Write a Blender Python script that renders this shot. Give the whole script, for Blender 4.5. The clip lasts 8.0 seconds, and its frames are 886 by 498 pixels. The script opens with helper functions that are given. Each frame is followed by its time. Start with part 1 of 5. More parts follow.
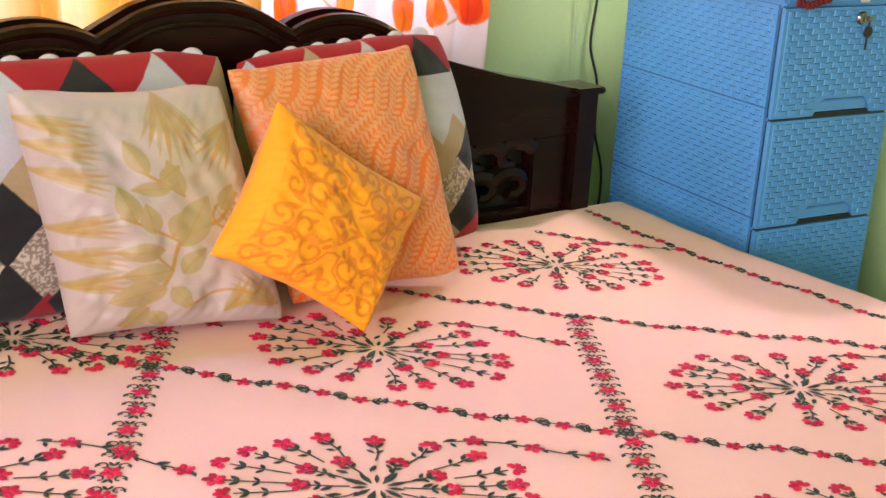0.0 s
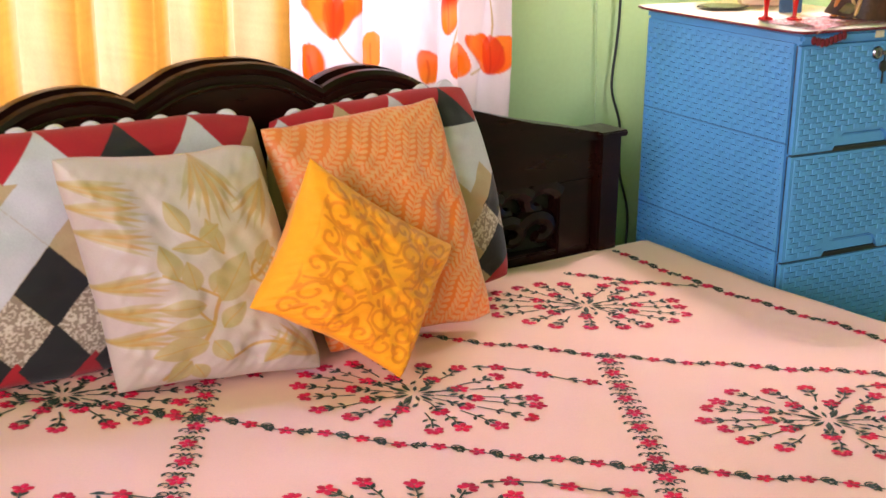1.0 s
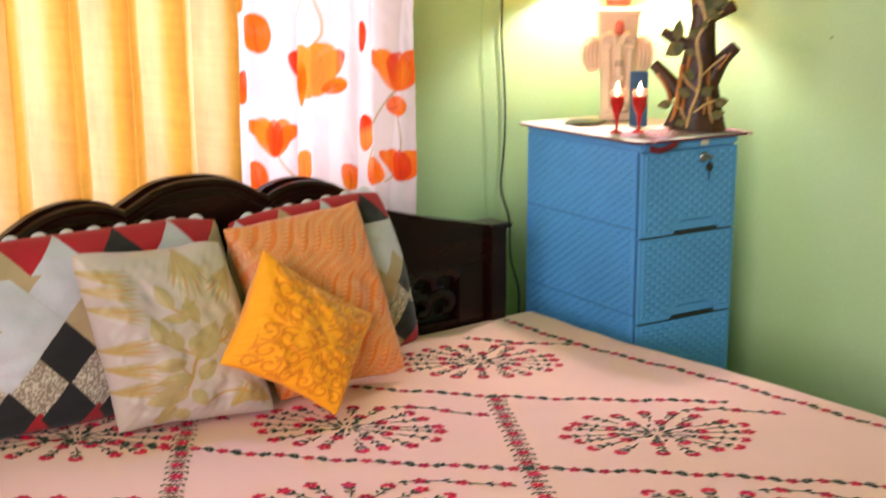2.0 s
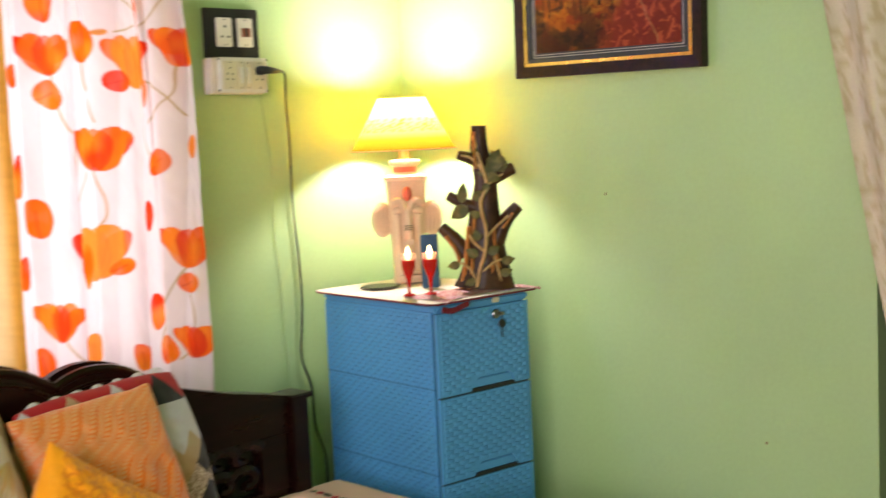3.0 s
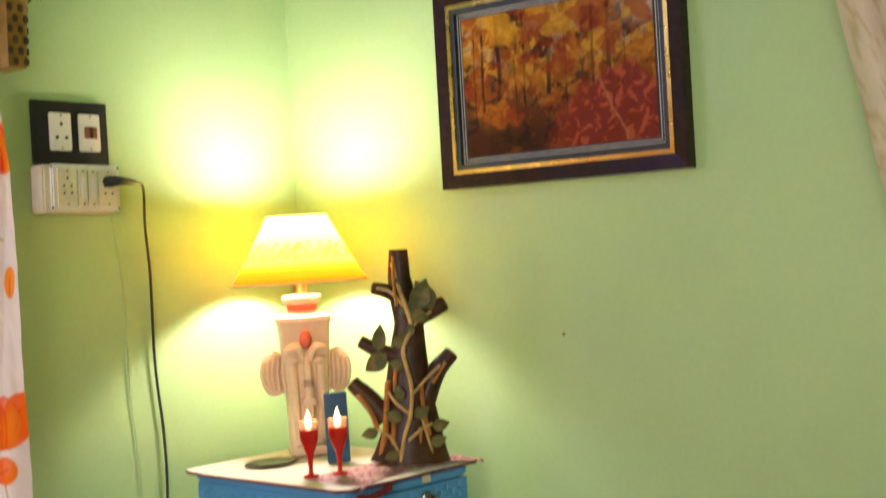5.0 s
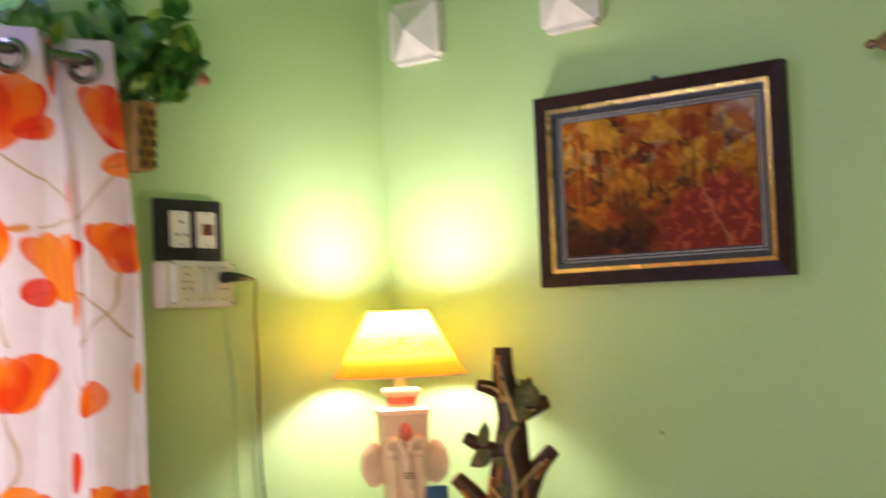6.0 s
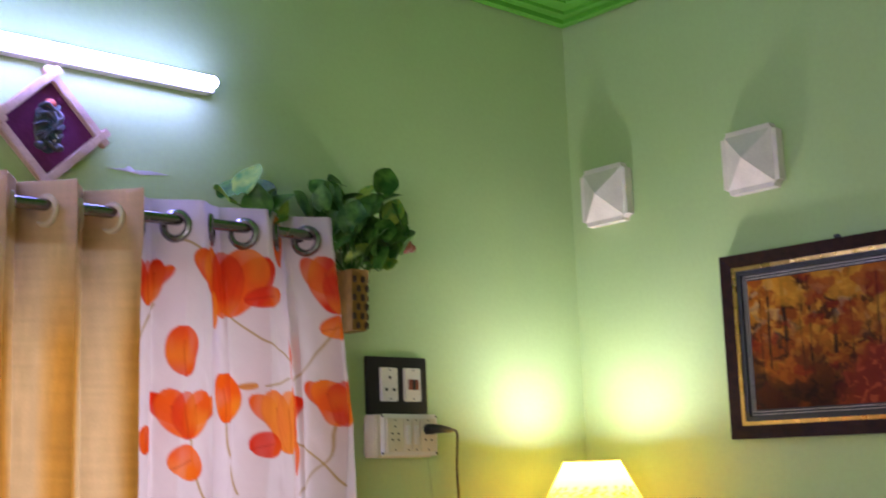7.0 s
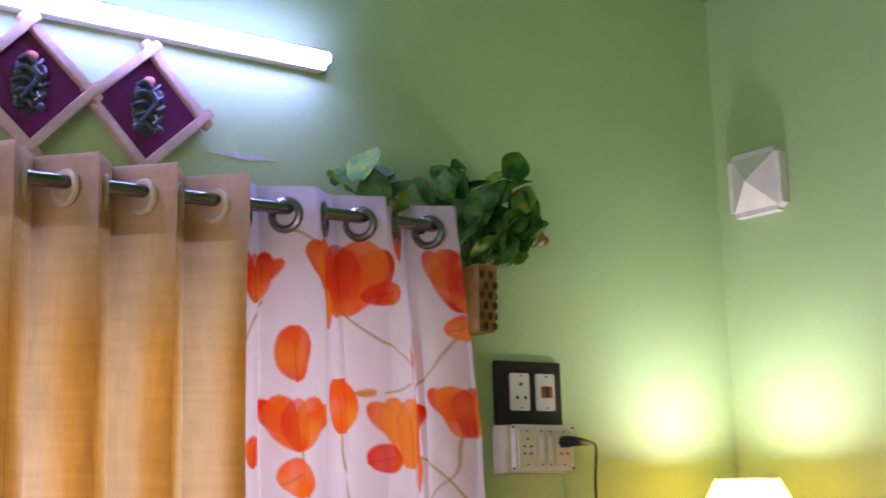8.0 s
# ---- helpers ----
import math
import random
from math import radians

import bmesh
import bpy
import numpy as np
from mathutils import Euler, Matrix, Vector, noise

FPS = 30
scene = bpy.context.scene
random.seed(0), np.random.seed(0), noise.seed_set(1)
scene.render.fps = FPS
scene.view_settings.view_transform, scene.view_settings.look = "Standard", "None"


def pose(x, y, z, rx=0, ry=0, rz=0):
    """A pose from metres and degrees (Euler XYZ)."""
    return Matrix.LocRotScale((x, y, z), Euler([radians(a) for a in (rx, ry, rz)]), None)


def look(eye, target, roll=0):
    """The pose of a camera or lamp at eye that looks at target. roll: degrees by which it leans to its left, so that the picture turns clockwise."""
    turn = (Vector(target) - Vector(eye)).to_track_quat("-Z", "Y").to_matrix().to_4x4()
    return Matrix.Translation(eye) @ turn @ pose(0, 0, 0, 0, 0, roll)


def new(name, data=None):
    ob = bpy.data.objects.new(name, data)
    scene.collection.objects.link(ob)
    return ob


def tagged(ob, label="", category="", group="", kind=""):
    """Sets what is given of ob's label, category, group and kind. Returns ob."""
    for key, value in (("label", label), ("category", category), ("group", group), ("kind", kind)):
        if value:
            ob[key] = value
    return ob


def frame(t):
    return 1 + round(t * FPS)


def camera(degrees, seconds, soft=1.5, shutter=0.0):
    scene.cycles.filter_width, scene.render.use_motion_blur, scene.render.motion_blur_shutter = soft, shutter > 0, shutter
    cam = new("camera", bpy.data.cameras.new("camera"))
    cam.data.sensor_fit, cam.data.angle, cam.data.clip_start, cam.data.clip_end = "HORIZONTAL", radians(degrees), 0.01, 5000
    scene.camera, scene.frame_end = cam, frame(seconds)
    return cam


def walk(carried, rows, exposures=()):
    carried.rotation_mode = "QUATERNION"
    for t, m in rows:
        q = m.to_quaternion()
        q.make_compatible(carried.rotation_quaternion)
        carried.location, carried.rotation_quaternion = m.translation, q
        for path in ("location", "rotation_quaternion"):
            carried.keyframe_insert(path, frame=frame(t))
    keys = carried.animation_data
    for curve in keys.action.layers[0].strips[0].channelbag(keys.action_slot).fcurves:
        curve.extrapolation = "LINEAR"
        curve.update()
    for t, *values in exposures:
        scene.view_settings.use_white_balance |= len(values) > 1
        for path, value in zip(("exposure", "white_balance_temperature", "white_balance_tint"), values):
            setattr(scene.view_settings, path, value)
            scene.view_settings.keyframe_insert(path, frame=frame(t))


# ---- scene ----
cam = camera(39.3, 8.0, shutter=0.5)
PATH = [
    (0, (-2.212, -1.921, 1.328), (-1.082, -0.404, 0.678), 3.1),
    (0.5, (-2.207, -1.923, 1.331), (-1.093, -0.385, 0.704), 1.7),
    (1, (-2.239, -1.959, 1.353), (-1.14, -0.395, 0.763), 0.6),
    (1.2, (-2.286, -2.013, 1.374), (-1.158, -0.464, 0.801), 0.9),
    (2.3, (-2.588, -2.488, 1.479), (-1.307, -0.992, 1.133), -1.0),
    (2.5, (-2.585, -2.493, 1.484), (-1.242, -1.036, 1.211), -1.5),
    (2.7, (-2.586, -2.494, 1.485), (-1.186, -1.084, 1.266), -2.2),
    (3, (-2.523, -2.462, 1.482), (-1.061, -1.11, 1.289), -2.6),
    (3.2, (-2.442, -2.369, 1.464), (-0.939, -1.065, 1.263), -2.8),
    (3.5, (-2.214, -2.155, 1.45), (-0.684, -0.884, 1.24), -5.0),
    (3.7, (-2.102, -2.05, 1.426), (-0.571, -0.78, 1.215), -6.2),
    (4, (-2.033, -1.985, 1.451), (-0.497, -0.726, 1.216), -5.7),
    (4.5, (-2.021, -1.974, 1.449), (-0.472, -0.719, 1.287), -4.2),
    (4.7, (-2.011, -1.978, 1.45), (-0.455, -0.724, 1.373), -3.8),
    (5.8, (-2.129, -1.839, 1.542), (-0.495, -0.69, 1.658), -2.5),
    (5.9, (-2.152, -1.853, 1.543), (-0.546, -0.666, 1.654), -2.5),
    (6, (-2.172, -1.874, 1.542), (-0.605, -0.637, 1.657), -2.6),
    (6.5, (-2.287, -1.982, 1.539), (-0.859, -0.604, 1.788), -2.5),
    (7, (-2.291, -2.004, 1.559), (-0.956, -0.556, 1.91), -2.2),
    (7.5, (-2.222, -1.926, 1.584), (-0.969, -0.409, 1.943), -1.9),
    (8, (-2.155, -1.797, 1.575), (-0.964, -0.234, 1.945), -1.6),
]
walk(cam, [(t, look(eye, target, roll)) for t, eye, target, roll in PATH],
     [(0, 0.82, 6300, 38), (1, 0.70, 6300, 36), (2.5, 0.42, 6400, 26), (3.0, 0.28, 6500, 23), (3.5, -0.10, 6700, 20), (4.0, -0.06, 6850, 19), (4.5, 0.12, 6950, 18), (6, -0.28, 6500, 24), (6.5, -0.34, 6250, 28), (7, -0.70, 6000, 32), (7.5, -0.86, 5900, 34), (8, -0.70, 5850, 36)])

# ---- light ----
world = bpy.data.worlds.new("sky")
scene.world = world
world.use_nodes = True
wn = world.node_tree.nodes
sky = wn.new("ShaderNodeTexSky")
sky.sky_type, sky.sun_disc = "NISHITA", False
sky.sun_elevation, sky.sun_rotation = radians(43), radians(85)
wn["Background"].inputs[1].default_value = 0.12
world.node_tree.links.new(sky.outputs[0], wn["Background"].inputs[0])


def lamp(name, kind, m, watts, color, **more):
    data = bpy.data.lights.new(name, kind)
    data.energy, data.color = watts, color
    if kind == "AREA":
        data.shape, data.size, data.size_y = "RECTANGLE", more["size"], more["size_y"]
    else:
        data.shadow_soft_size = more.get("radius", 0.02)
    ob = new(name, data)
    ob.matrix_world = m
    return ob


sun = bpy.data.lights.new("sun", "SUN")
sun.energy, sun.angle, sun.color = 2.5, radians(0.5), (1.0, 0.95, 0.88)
new("sun", sun).matrix_world = look((7.0, 0.6, 6.5), (0, 0, 0))
LAMP_X, LAMP_Y = -0.192, -0.182
# daylight in the curtained window, and a fill added at an unseen west window
lamp("window_daylight", "AREA", look((-1.53, 0.10, 1.42), (-1.53, -1, 1.42)), 13.5, (1.0, 0.97, 0.93), size=1.36, size_y=0.9)
lamp("unseen_west_fill", "AREA", look((-3.79, -2.45, 1.65), (0, -2.2, 1.3)), 70, (1.0, 0.93, 0.90), size=1.8, size_y=1.4)
lamp("table_lamp_bulb", "POINT", pose(LAMP_X, LAMP_Y, 1.524), 20.5, (0.97, 0.97, 0.97), radius=0.034)


# ---- materials ----
def material(name, color, rough=0.6, metal=0.0, vary=0.12, scale=6.0, grain=0.06, fine=180.0, bump=0.15, coat=0.0,
             attr=False, through_light=0.0, sheen=0.0, per_piece=0.0, spec=0.5, second=None, stretch=(1, 1, 1), emit=0.0, clear=0.0):
    m = bpy.data.materials.new(name)
    m.use_nodes = True
    nt = m.node_tree
    n, l = nt.nodes, nt.links
    bsdf, out = n["Principled BSDF"], n["Material Output"]
    co = n.new("ShaderNodeTexCoord")
    mp = n.new("ShaderNodeMapping")
    mp.inputs["Scale"].default_value = stretch
    l.new(co.outputs["Object"], mp.inputs["Vector"])
    big, small = n.new("ShaderNodeTexNoise"), n.new("ShaderNodeTexNoise")
    big.inputs["Scale"].default_value, big.inputs["Detail"].default_value = scale, 5
    small.inputs["Scale"].default_value, small.inputs["Detail"].default_value = fine, 3
    l.new(mp.outputs[0], big.inputs["Vector"])
    l.new(mp.outputs[0], small.inputs["Vector"])
    if attr:
        src = n.new("ShaderNodeAttribute")
        src.attribute_name = "Col"
        base = src.outputs["Color"]
    else:
        mix0 = n.new("ShaderNodeMix")
        mix0.data_type = "RGBA"
        ramp = n.new("ShaderNodeMapRange")
        ramp.inputs[1].default_value, ramp.inputs[2].default_value = 0.38, 0.66
        l.new(big.outputs[0], ramp.inputs[0])
        l.new(ramp.outputs[0], mix0.inputs["Factor"])
        mix0.inputs["A"].default_value = (*color, 1)
        mix0.inputs["B"].default_value = (*(second or [c * (1 - vary) for c in color]), 1)
        base = mix0.outputs["Result"]
    hsv = n.new("ShaderNodeHueSaturation")
    l.new(base, hsv.inputs["Color"])
    val = n.new("ShaderNodeMapRange")
    val.inputs[3].default_value, val.inputs[4].default_value = 1 - grain * 2, 1 + grain * 2
    l.new(small.outputs[0], val.inputs[0])
    last = val.outputs[0]
    if attr:
        bv = n.new("ShaderNodeMapRange")
        bv.inputs[1].default_value, bv.inputs[2].default_value = 0.3, 0.7
        bv.inputs[3].default_value, bv.inputs[4].default_value = 1 - vary, 1 + vary
        l.new(big.outputs[0], bv.inputs[0])
        mu = n.new("ShaderNodeMath")
        mu.operation = "MULTIPLY"
        l.new(last, mu.inputs[0]), l.new(bv.outputs[0], mu.inputs[1])
        last = mu.outputs[0]
    if per_piece:
        geo = n.new("ShaderNodeNewGeometry")
        pv = n.new("ShaderNodeMapRange")
        pv.inputs[3].default_value, pv.inputs[4].default_value = 1 - per_piece, 1 + per_piece
        l.new(geo.outputs["Random Per Island"], pv.inputs[0])
        mu = n.new("ShaderNodeMath")
        mu.operation = "MULTIPLY"
        l.new(last, mu.inputs[0]), l.new(pv.outputs[0], mu.inputs[1])
        last = mu.outputs[0]
    l.new(last, hsv.inputs["Value"])
    l.new(hsv.outputs[0], bsdf.inputs["Base Color"])
    rr = n.new("ShaderNodeMapRange")
    rr.inputs[3].default_value, rr.inputs[4].default_value = max(rough - 0.1, 0.02), min(rough + 0.1, 1)
    l.new(big.outputs[0], rr.inputs[0])
    l.new(rr.outputs[0], bsdf.inputs["Roughness"])
    bsdf.inputs["Metallic"].default_value = metal
    bsdf.inputs["Coat Weight"].default_value = coat
    bsdf.inputs["Coat Roughness"].default_value = 0.15
    bsdf.inputs["Sheen Weight"].default_value = sheen
    bsdf.inputs["Specular IOR Level"].default_value = spec
    if emit:
        bsdf.inputs["Emission Color"].default_value = (*color, 1)
        bsdf.inputs["Emission Strength"].default_value = emit
    if bump:
        bp = n.new("ShaderNodeBump")
        bp.inputs["Strength"].default_value, bp.inputs["Distance"].default_value = bump, 0.004
        l.new(small.outputs[0], bp.inputs["Height"])
        l.new(bp.outputs[0], bsdf.inputs["Normal"])
    shade = bsdf.outputs[0]
    if through_light:
        tr, mx = n.new("ShaderNodeBsdfTranslucent"), n.new("ShaderNodeMixShader")
        mx.inputs[0].default_value = through_light
        l.new(hsv.outputs[0], tr.inputs["Color"])
        l.new(shade, mx.inputs[1]), l.new(tr.outputs[0], mx.inputs[2])
        shade = mx.outputs[0]
    if clear:
        tp, mx = n.new("ShaderNodeBsdfTransparent"), n.new("ShaderNodeMixShader")
        mx.inputs[0].default_value = clear
        l.new(shade, mx.inputs[1]), l.new(tp.outputs[0], mx.inputs[2])
        shade = mx.outputs[0]
    l.new(shade, out.inputs["Surface"])
    return m


GREEN_WALL = material("green_wall_paint", (0.39, 0.54, 0.24), 0.55, vary=0.10, scale=1.6, grain=0.03, fine=90, bump=0.10)
GREEN_CEILING = material("green_ceiling_paint", (0.10, 0.42, 0.03), 0.5, vary=0.2, scale=4, bump=0.1)
FLOOR_TILE = material("floor_tile", (0.45, 0.40, 0.34), 0.3, scale=3)
DARK_WOOD = material("dark_polished_wood", (0.014, 0.0032, 0.002), 0.30, vary=0.5, scale=5, grain=0.12, fine=60, bump=0.05, coat=0.10, spec=0.2, stretch=(1, 6, 6))
DARK_PANEL = material("shaded_green_backing", (0.010, 0.014, 0.007), 0.35, vary=0.4, scale=14, bump=0.05, spec=0.25)
BLUE_SHADE = material("blue_seam_shade", (0.025, 0.11, 0.26), 0.6, vary=0.1, bump=0)
BLUE_PLASTIC = material("blue_plastic", (0.070, 0.31, 0.62), 0.42, vary=0.10, scale=5, grain=0.03, fine=300, bump=0.05)
WHITE_PLASTIC = material("white_plastic", (0.74, 0.70, 0.60), 0.35, vary=0.1, scale=12, grain=0.03, bump=0.03)
CREAM_PLASTIC = material("aged_cream_plastic", (0.70, 0.62, 0.44), 0.35, vary=0.12, scale=20, grain=0.03, bump=0.03)
BLACK_PLASTIC = material("black_plastic", (0.012, 0.011, 0.012), 0.35, vary=0.3, scale=15, bump=0.04)
STEEL = material("polished_steel", (0.26, 0.245, 0.25), 0.26, metal=1, vary=0.15, scale=20, bump=0.02)
PLASTER = material("white_plaster", (0.72, 0.66, 0.60), 0.6, vary=0.12, scale=18, grain=0.05, bump=0.12)
FRAME_WOOD = material("dark_frame_wood", (0.022, 0.007, 0.003), 0.42, vary=0.5, scale=14, grain=0.1, coat=0.04, spec=0.16, stretch=(1, 5, 5))
GOLD = material("gold_leaf", (0.75, 0.48, 0.10), 0.28, metal=1, vary=0.25, scale=30, bump=0.1)
MAT_BOARD = material("dark_mount_board", (0.020, 0.022, 0.026), 0.5, vary=0.2, scale=20)
PAINTED = material("printed_landscape", (1, 1, 1), 0.5, attr=True, vary=0.08, scale=30, grain=0.05, bump=0.02, spec=0.12)
SHEET_COTTON = material("cream_cotton", (0.93, 0.505, 0.365), 0.85, vary=0.05, scale=3, grain=0.03, fine=420, bump=0.10, sheen=0.1)
RED_THREAD = material("red_thread", (0.60, 0.012, 0.040), 0.6, vary=0.25, scale=40, grain=0.12, fine=700, bump=0.3, per_piece=0.3, spec=0.2, second=(0.66, 0.02, 0.07))
GREEN_THREAD = material("dark_green_thread", (0.022, 0.035, 0.020), 0.65, vary=0.3, scale=40, grain=0.12, fine=700, bump=0.3, per_piece=0.35)
PRINT_COTTON = material("patchwork_cotton", (1, 1, 1), 0.85, attr=True, vary=0.10, scale=14, grain=0.06, fine=420, bump=0.15, sheen=0.1)
SATIN = material("patterned_satin", (1, 1, 1), 0.48, attr=True, vary=0.06, scale=9, grain=0.04, fine=500, bump=0.10, sheen=0.1)
BROCADE = material("orange_brocade", (1, 1, 1), 0.5, attr=True, vary=0.06, scale=9, grain=0.05, fine=500, bump=0.14, sheen=0.15)
VELVET = material("yellow_velvet", (1, 1, 1), 0.7, attr=True, vary=0.06, scale=12, grain=0.05, fine=500, bump=0.12, sheen=0.1, spec=0.25)
SHEER = material("printed_sheer_curtain", (1, 1, 1), 0.8, attr=True, vary=0.04, scale=12, grain=0.04, fine=600, bump=0.08, through_light=0.44)
YELLOW_CURTAIN = material("cream_yellow_curtain", (1, 1, 1), 0.85, attr=True, vary=0.14, scale=9, grain=0.05, fine=420, bump=0.16, through_light=0.50, stretch=(1, 1, 0.5))
SCALLOP_CLOTH = material("greyish_white_cotton", (0.60, 0.57, 0.60), 0.85, vary=0.10, scale=25, grain=0.05, fine=400, bump=0.2)
HEADER_TAPE = material("cream_curtain_heading", (0.67, 0.53, 0.33), 0.8, vary=0.12, scale=18, grain=0.07, fine=300, bump=0.2, through_light=0.15)
DOOR_CURTAIN = material("beige_patterned_curtain", (0.56, 0.46, 0.32), 0.8, attr=True, vary=0.08, scale=10, grain=0.06, fine=300, bump=0.15)
CERAMIC = material("cream_terracotta", (0.82, 0.56, 0.36), 0.5, vary=0.12, scale=16, grain=0.05, bump=0.1)
CLAY_RED = material("painted_coral_clay", (0.70, 0.14, 0.07), 0.5, vary=0.2, scale=20)
SHADE_CLOTH = material("lampshade_cloth", (1, 1, 1), 0.8, attr=True, vary=0.05, scale=15, grain=0.04, fine=400, bump=0.08, through_light=0.60)
BRASS = material("brass", (0.72, 0.46, 0.14), 0.3, metal=1, vary=0.2, scale=30)
BARK = material("glazed_dark_brown_ceramic", (0.028, 0.010, 0.004), 0.5, second=(0.075, 0.028, 0.007), vary=0.6, scale=22, grain=0.2, fine=80, bump=0.5, coat=0.08, spec=0.22)
GILT_VINE = material("gilded_vine", (0.60, 0.36, 0.13), 0.4, metal=0.1, vary=0.4, scale=40, bump=0.15)
ORANGE_STREAK = material("orange_brown_glaze", (0.50, 0.17, 0.03), 0.3, vary=0.5, scale=25, bump=0.1, coat=0.4)
OLIVE_LEAF = material("olive_glazed_leaf", (0.065, 0.068, 0.014), 0.5, vary=0.5, scale=60, bump=0.3, spec=0.25, second=(0.16, 0.12, 0.03))
RED_GLASS = material("red_glass", (0.62, 0.010, 0.006), 0.1, vary=0.2, scale=30, bump=0, coat=0.6, through_light=0.3)
FLAME = material("flame_glow", (1.0, 0.72, 0.30), 0.5, emit=14.0, bump=0)
CLEAR_RIM = material("clear_glass_rim", (0.85, 0.45, 0.35), 0.08, vary=0.1, bump=0, coat=0.5, clear=0.55)
TUBE_GLOW = material("tube_light_diffuser", (0.36, 0.38, 1.0), 0.4, emit=92.0, bump=0)
NAVY = material("dark_blue_card", (0.02, 0.09, 0.20), 0.5, vary=0.3, scale=20)
DARK_MAT = material("dark_bronze", (0.05, 0.035, 0.015), 0.4, metal=0.3, vary=0.4, scale=30)
LACE = material("cream_runner_cloth", (0.74, 0.62, 0.50), 0.85, vary=0.08, scale=20, grain=0.06, fine=400, bump=0.2)
RED_CROCHET = material("red_white_crochet", (0.30, 0.012, 0.022), 0.85, vary=0.3, scale=170, grain=0.1, fine=500, bump=0.4, second=(0.62, 0.45, 0.42))
MAROON = material("maroon_trim", (0.16, 0.008, 0.014), 0.85, vary=0.3, scale=60, bump=0.3)
LEAF = material("variegated_leaf", (0.016, 0.075, 0.010), 0.42, vary=0.5, scale=34, grain=0.14, fine=120, bump=0.2, per_piece=0.5, through_light=0.12, spec=0.22, second=(0.085, 0.20, 0.028))
LEAF_PALE = material("yellow_green_leaf", (0.24, 0.34, 0.03), 0.6, spec=0.2, vary=0.3, scale=45, grain=0.1, bump=0.1, through_light=0.15, second=(0.05, 0.20, 0.03))
POT_YELLOW = material("yellow_woven_pot", (0.24, 0.125, 0.009), 0.5, vary=0.3, scale=40)
POT_BROWN = material("brown_woven_pot", (0.05, 0.024, 0.008), 0.5, vary=0.3, scale=40)
TERRACOTTA = material("reddish_brown_clay", (0.28, 0.07, 0.03), 0.5, vary=0.3, scale=40)
STICK = material("pinkish_bare_wood", (0.62, 0.42, 0.34), 0.6, vary=0.2, scale=18, grain=0.1, stretch=(1, 1, 1))
PURPLE = material("purple_felt", (0.13, 0.010, 0.075), 0.85, vary=0.2, scale=40, bump=0.2)
DARK_RELIEF = material("dark_teal_relief", (0.018, 0.035, 0.045), 0.35, vary=0.5, scale=60, bump=0.2, second=(0.06, 0.05, 0.04))
CORD = material("black_rubber_cord", (0.012, 0.012, 0.012), 0.5, bump=0)
GREEN_CORD = material("painted_over_cord", (0.37, 0.50, 0.25), 0.6, bump=0)
CHIPPED = material("bare_plaster_chip", (0.60, 0.56, 0.62), 0.8, vary=0.2, scale=60)
TURNED_WOOD = material("turned_brown_wood", (0.22, 0.09, 0.03), 0.35, vary=0.4, scale=20, coat=0.3)
DARK_ROOM = material("passage_shade_colour", (0.10, 0.09, 0.07), 0.8)


# ---- mesh helpers ----
def finish(bm, name, mat, smooth=True, angle=35):
    bmesh.ops.recalc_face_normals(bm, faces=bm.faces)
    me = bpy.data.meshes.new(name)
    bm.to_mesh(me)
    bm.free()
    me.materials.append(mat)
    if smooth:
        me.shade_smooth()
        me.set_sharp_from_angle(angle=radians(angle))
    return me


def part(name, bm, mat, parent, label="", smooth=True):
    ob = new(name, finish(bm, name, mat, smooth))
    ob.parent = parent
    if label:
        ob["label"] = label
    return ob


def thing(name, bm, mat, label, category, group="", kind="", smooth=True):
    return tagged(new(name, finish(bm, name, mat, smooth)), label, category, group, kind)


def empty(name, label, category, m=None, group="", kind=""):
    ob = tagged(new(name), label, category, group, kind)
    ob.empty_display_size = 0.05
    if m is not None:
        ob.matrix_world = m
    return ob


def box(bm, x0, x1, y0, y1, z0, z1, r=0.0, m=None):
    got = bmesh.ops.create_cube(bm, size=1)["verts"]
    for v in got:
        v.co = Vector(((x0 + x1) / 2 + v.co.x * (x1 - x0), (y0 + y1) / 2 + v.co.y * (y1 - y0), (z0 + z1) / 2 + v.co.z * (z1 - z0)))
    if r:
        edges = {e for v in got for e in v.link_edges}
        got = list({v for f in bmesh.ops.bevel(bm, geom=list(edges), offset=r, segments=2, affect="EDGES")["faces"] for v in f.verts} | {v for v in got if v.is_valid})
    if m is not None:
        bmesh.ops.transform(bm, matrix=m, verts=[v for v in got if v.is_valid])
    return bm


def rbox(*a, r=0.003, m=None):
    return box(bmesh.new(), *a, r=r, m=m)


def tube(bm, pts, radii, n=10, cap=True):
    pts = [Vector(p) for p in pts]
    if not hasattr(radii, "__len__"):
        radii = [radii] * len(pts)
    rings, side = [], None
    for i, p in enumerate(pts):
        d = (pts[min(i + 1, len(pts) - 1)] - pts[max(i - 1, 0)]).normalized()
        if side is None:
            side = d.orthogonal().normalized()
        side = (side - d * side.dot(d)).normalized()
        up = d.cross(side)
        rings.append([bm.verts.new(p + radii[i] * (side * math.cos(2 * math.pi * k / n) + up * math.sin(2 * math.pi * k / n))) for k in range(n)])
    for a, b in zip(rings, rings[1:]):
        for k in range(n):
            bm.faces.new((a[k], a[(k + 1) % n], b[(k + 1) % n], b[k]))
    if cap:
        bm.faces.new(rings[0][::-1])
        bm.faces.new(rings[-1])
    return bm


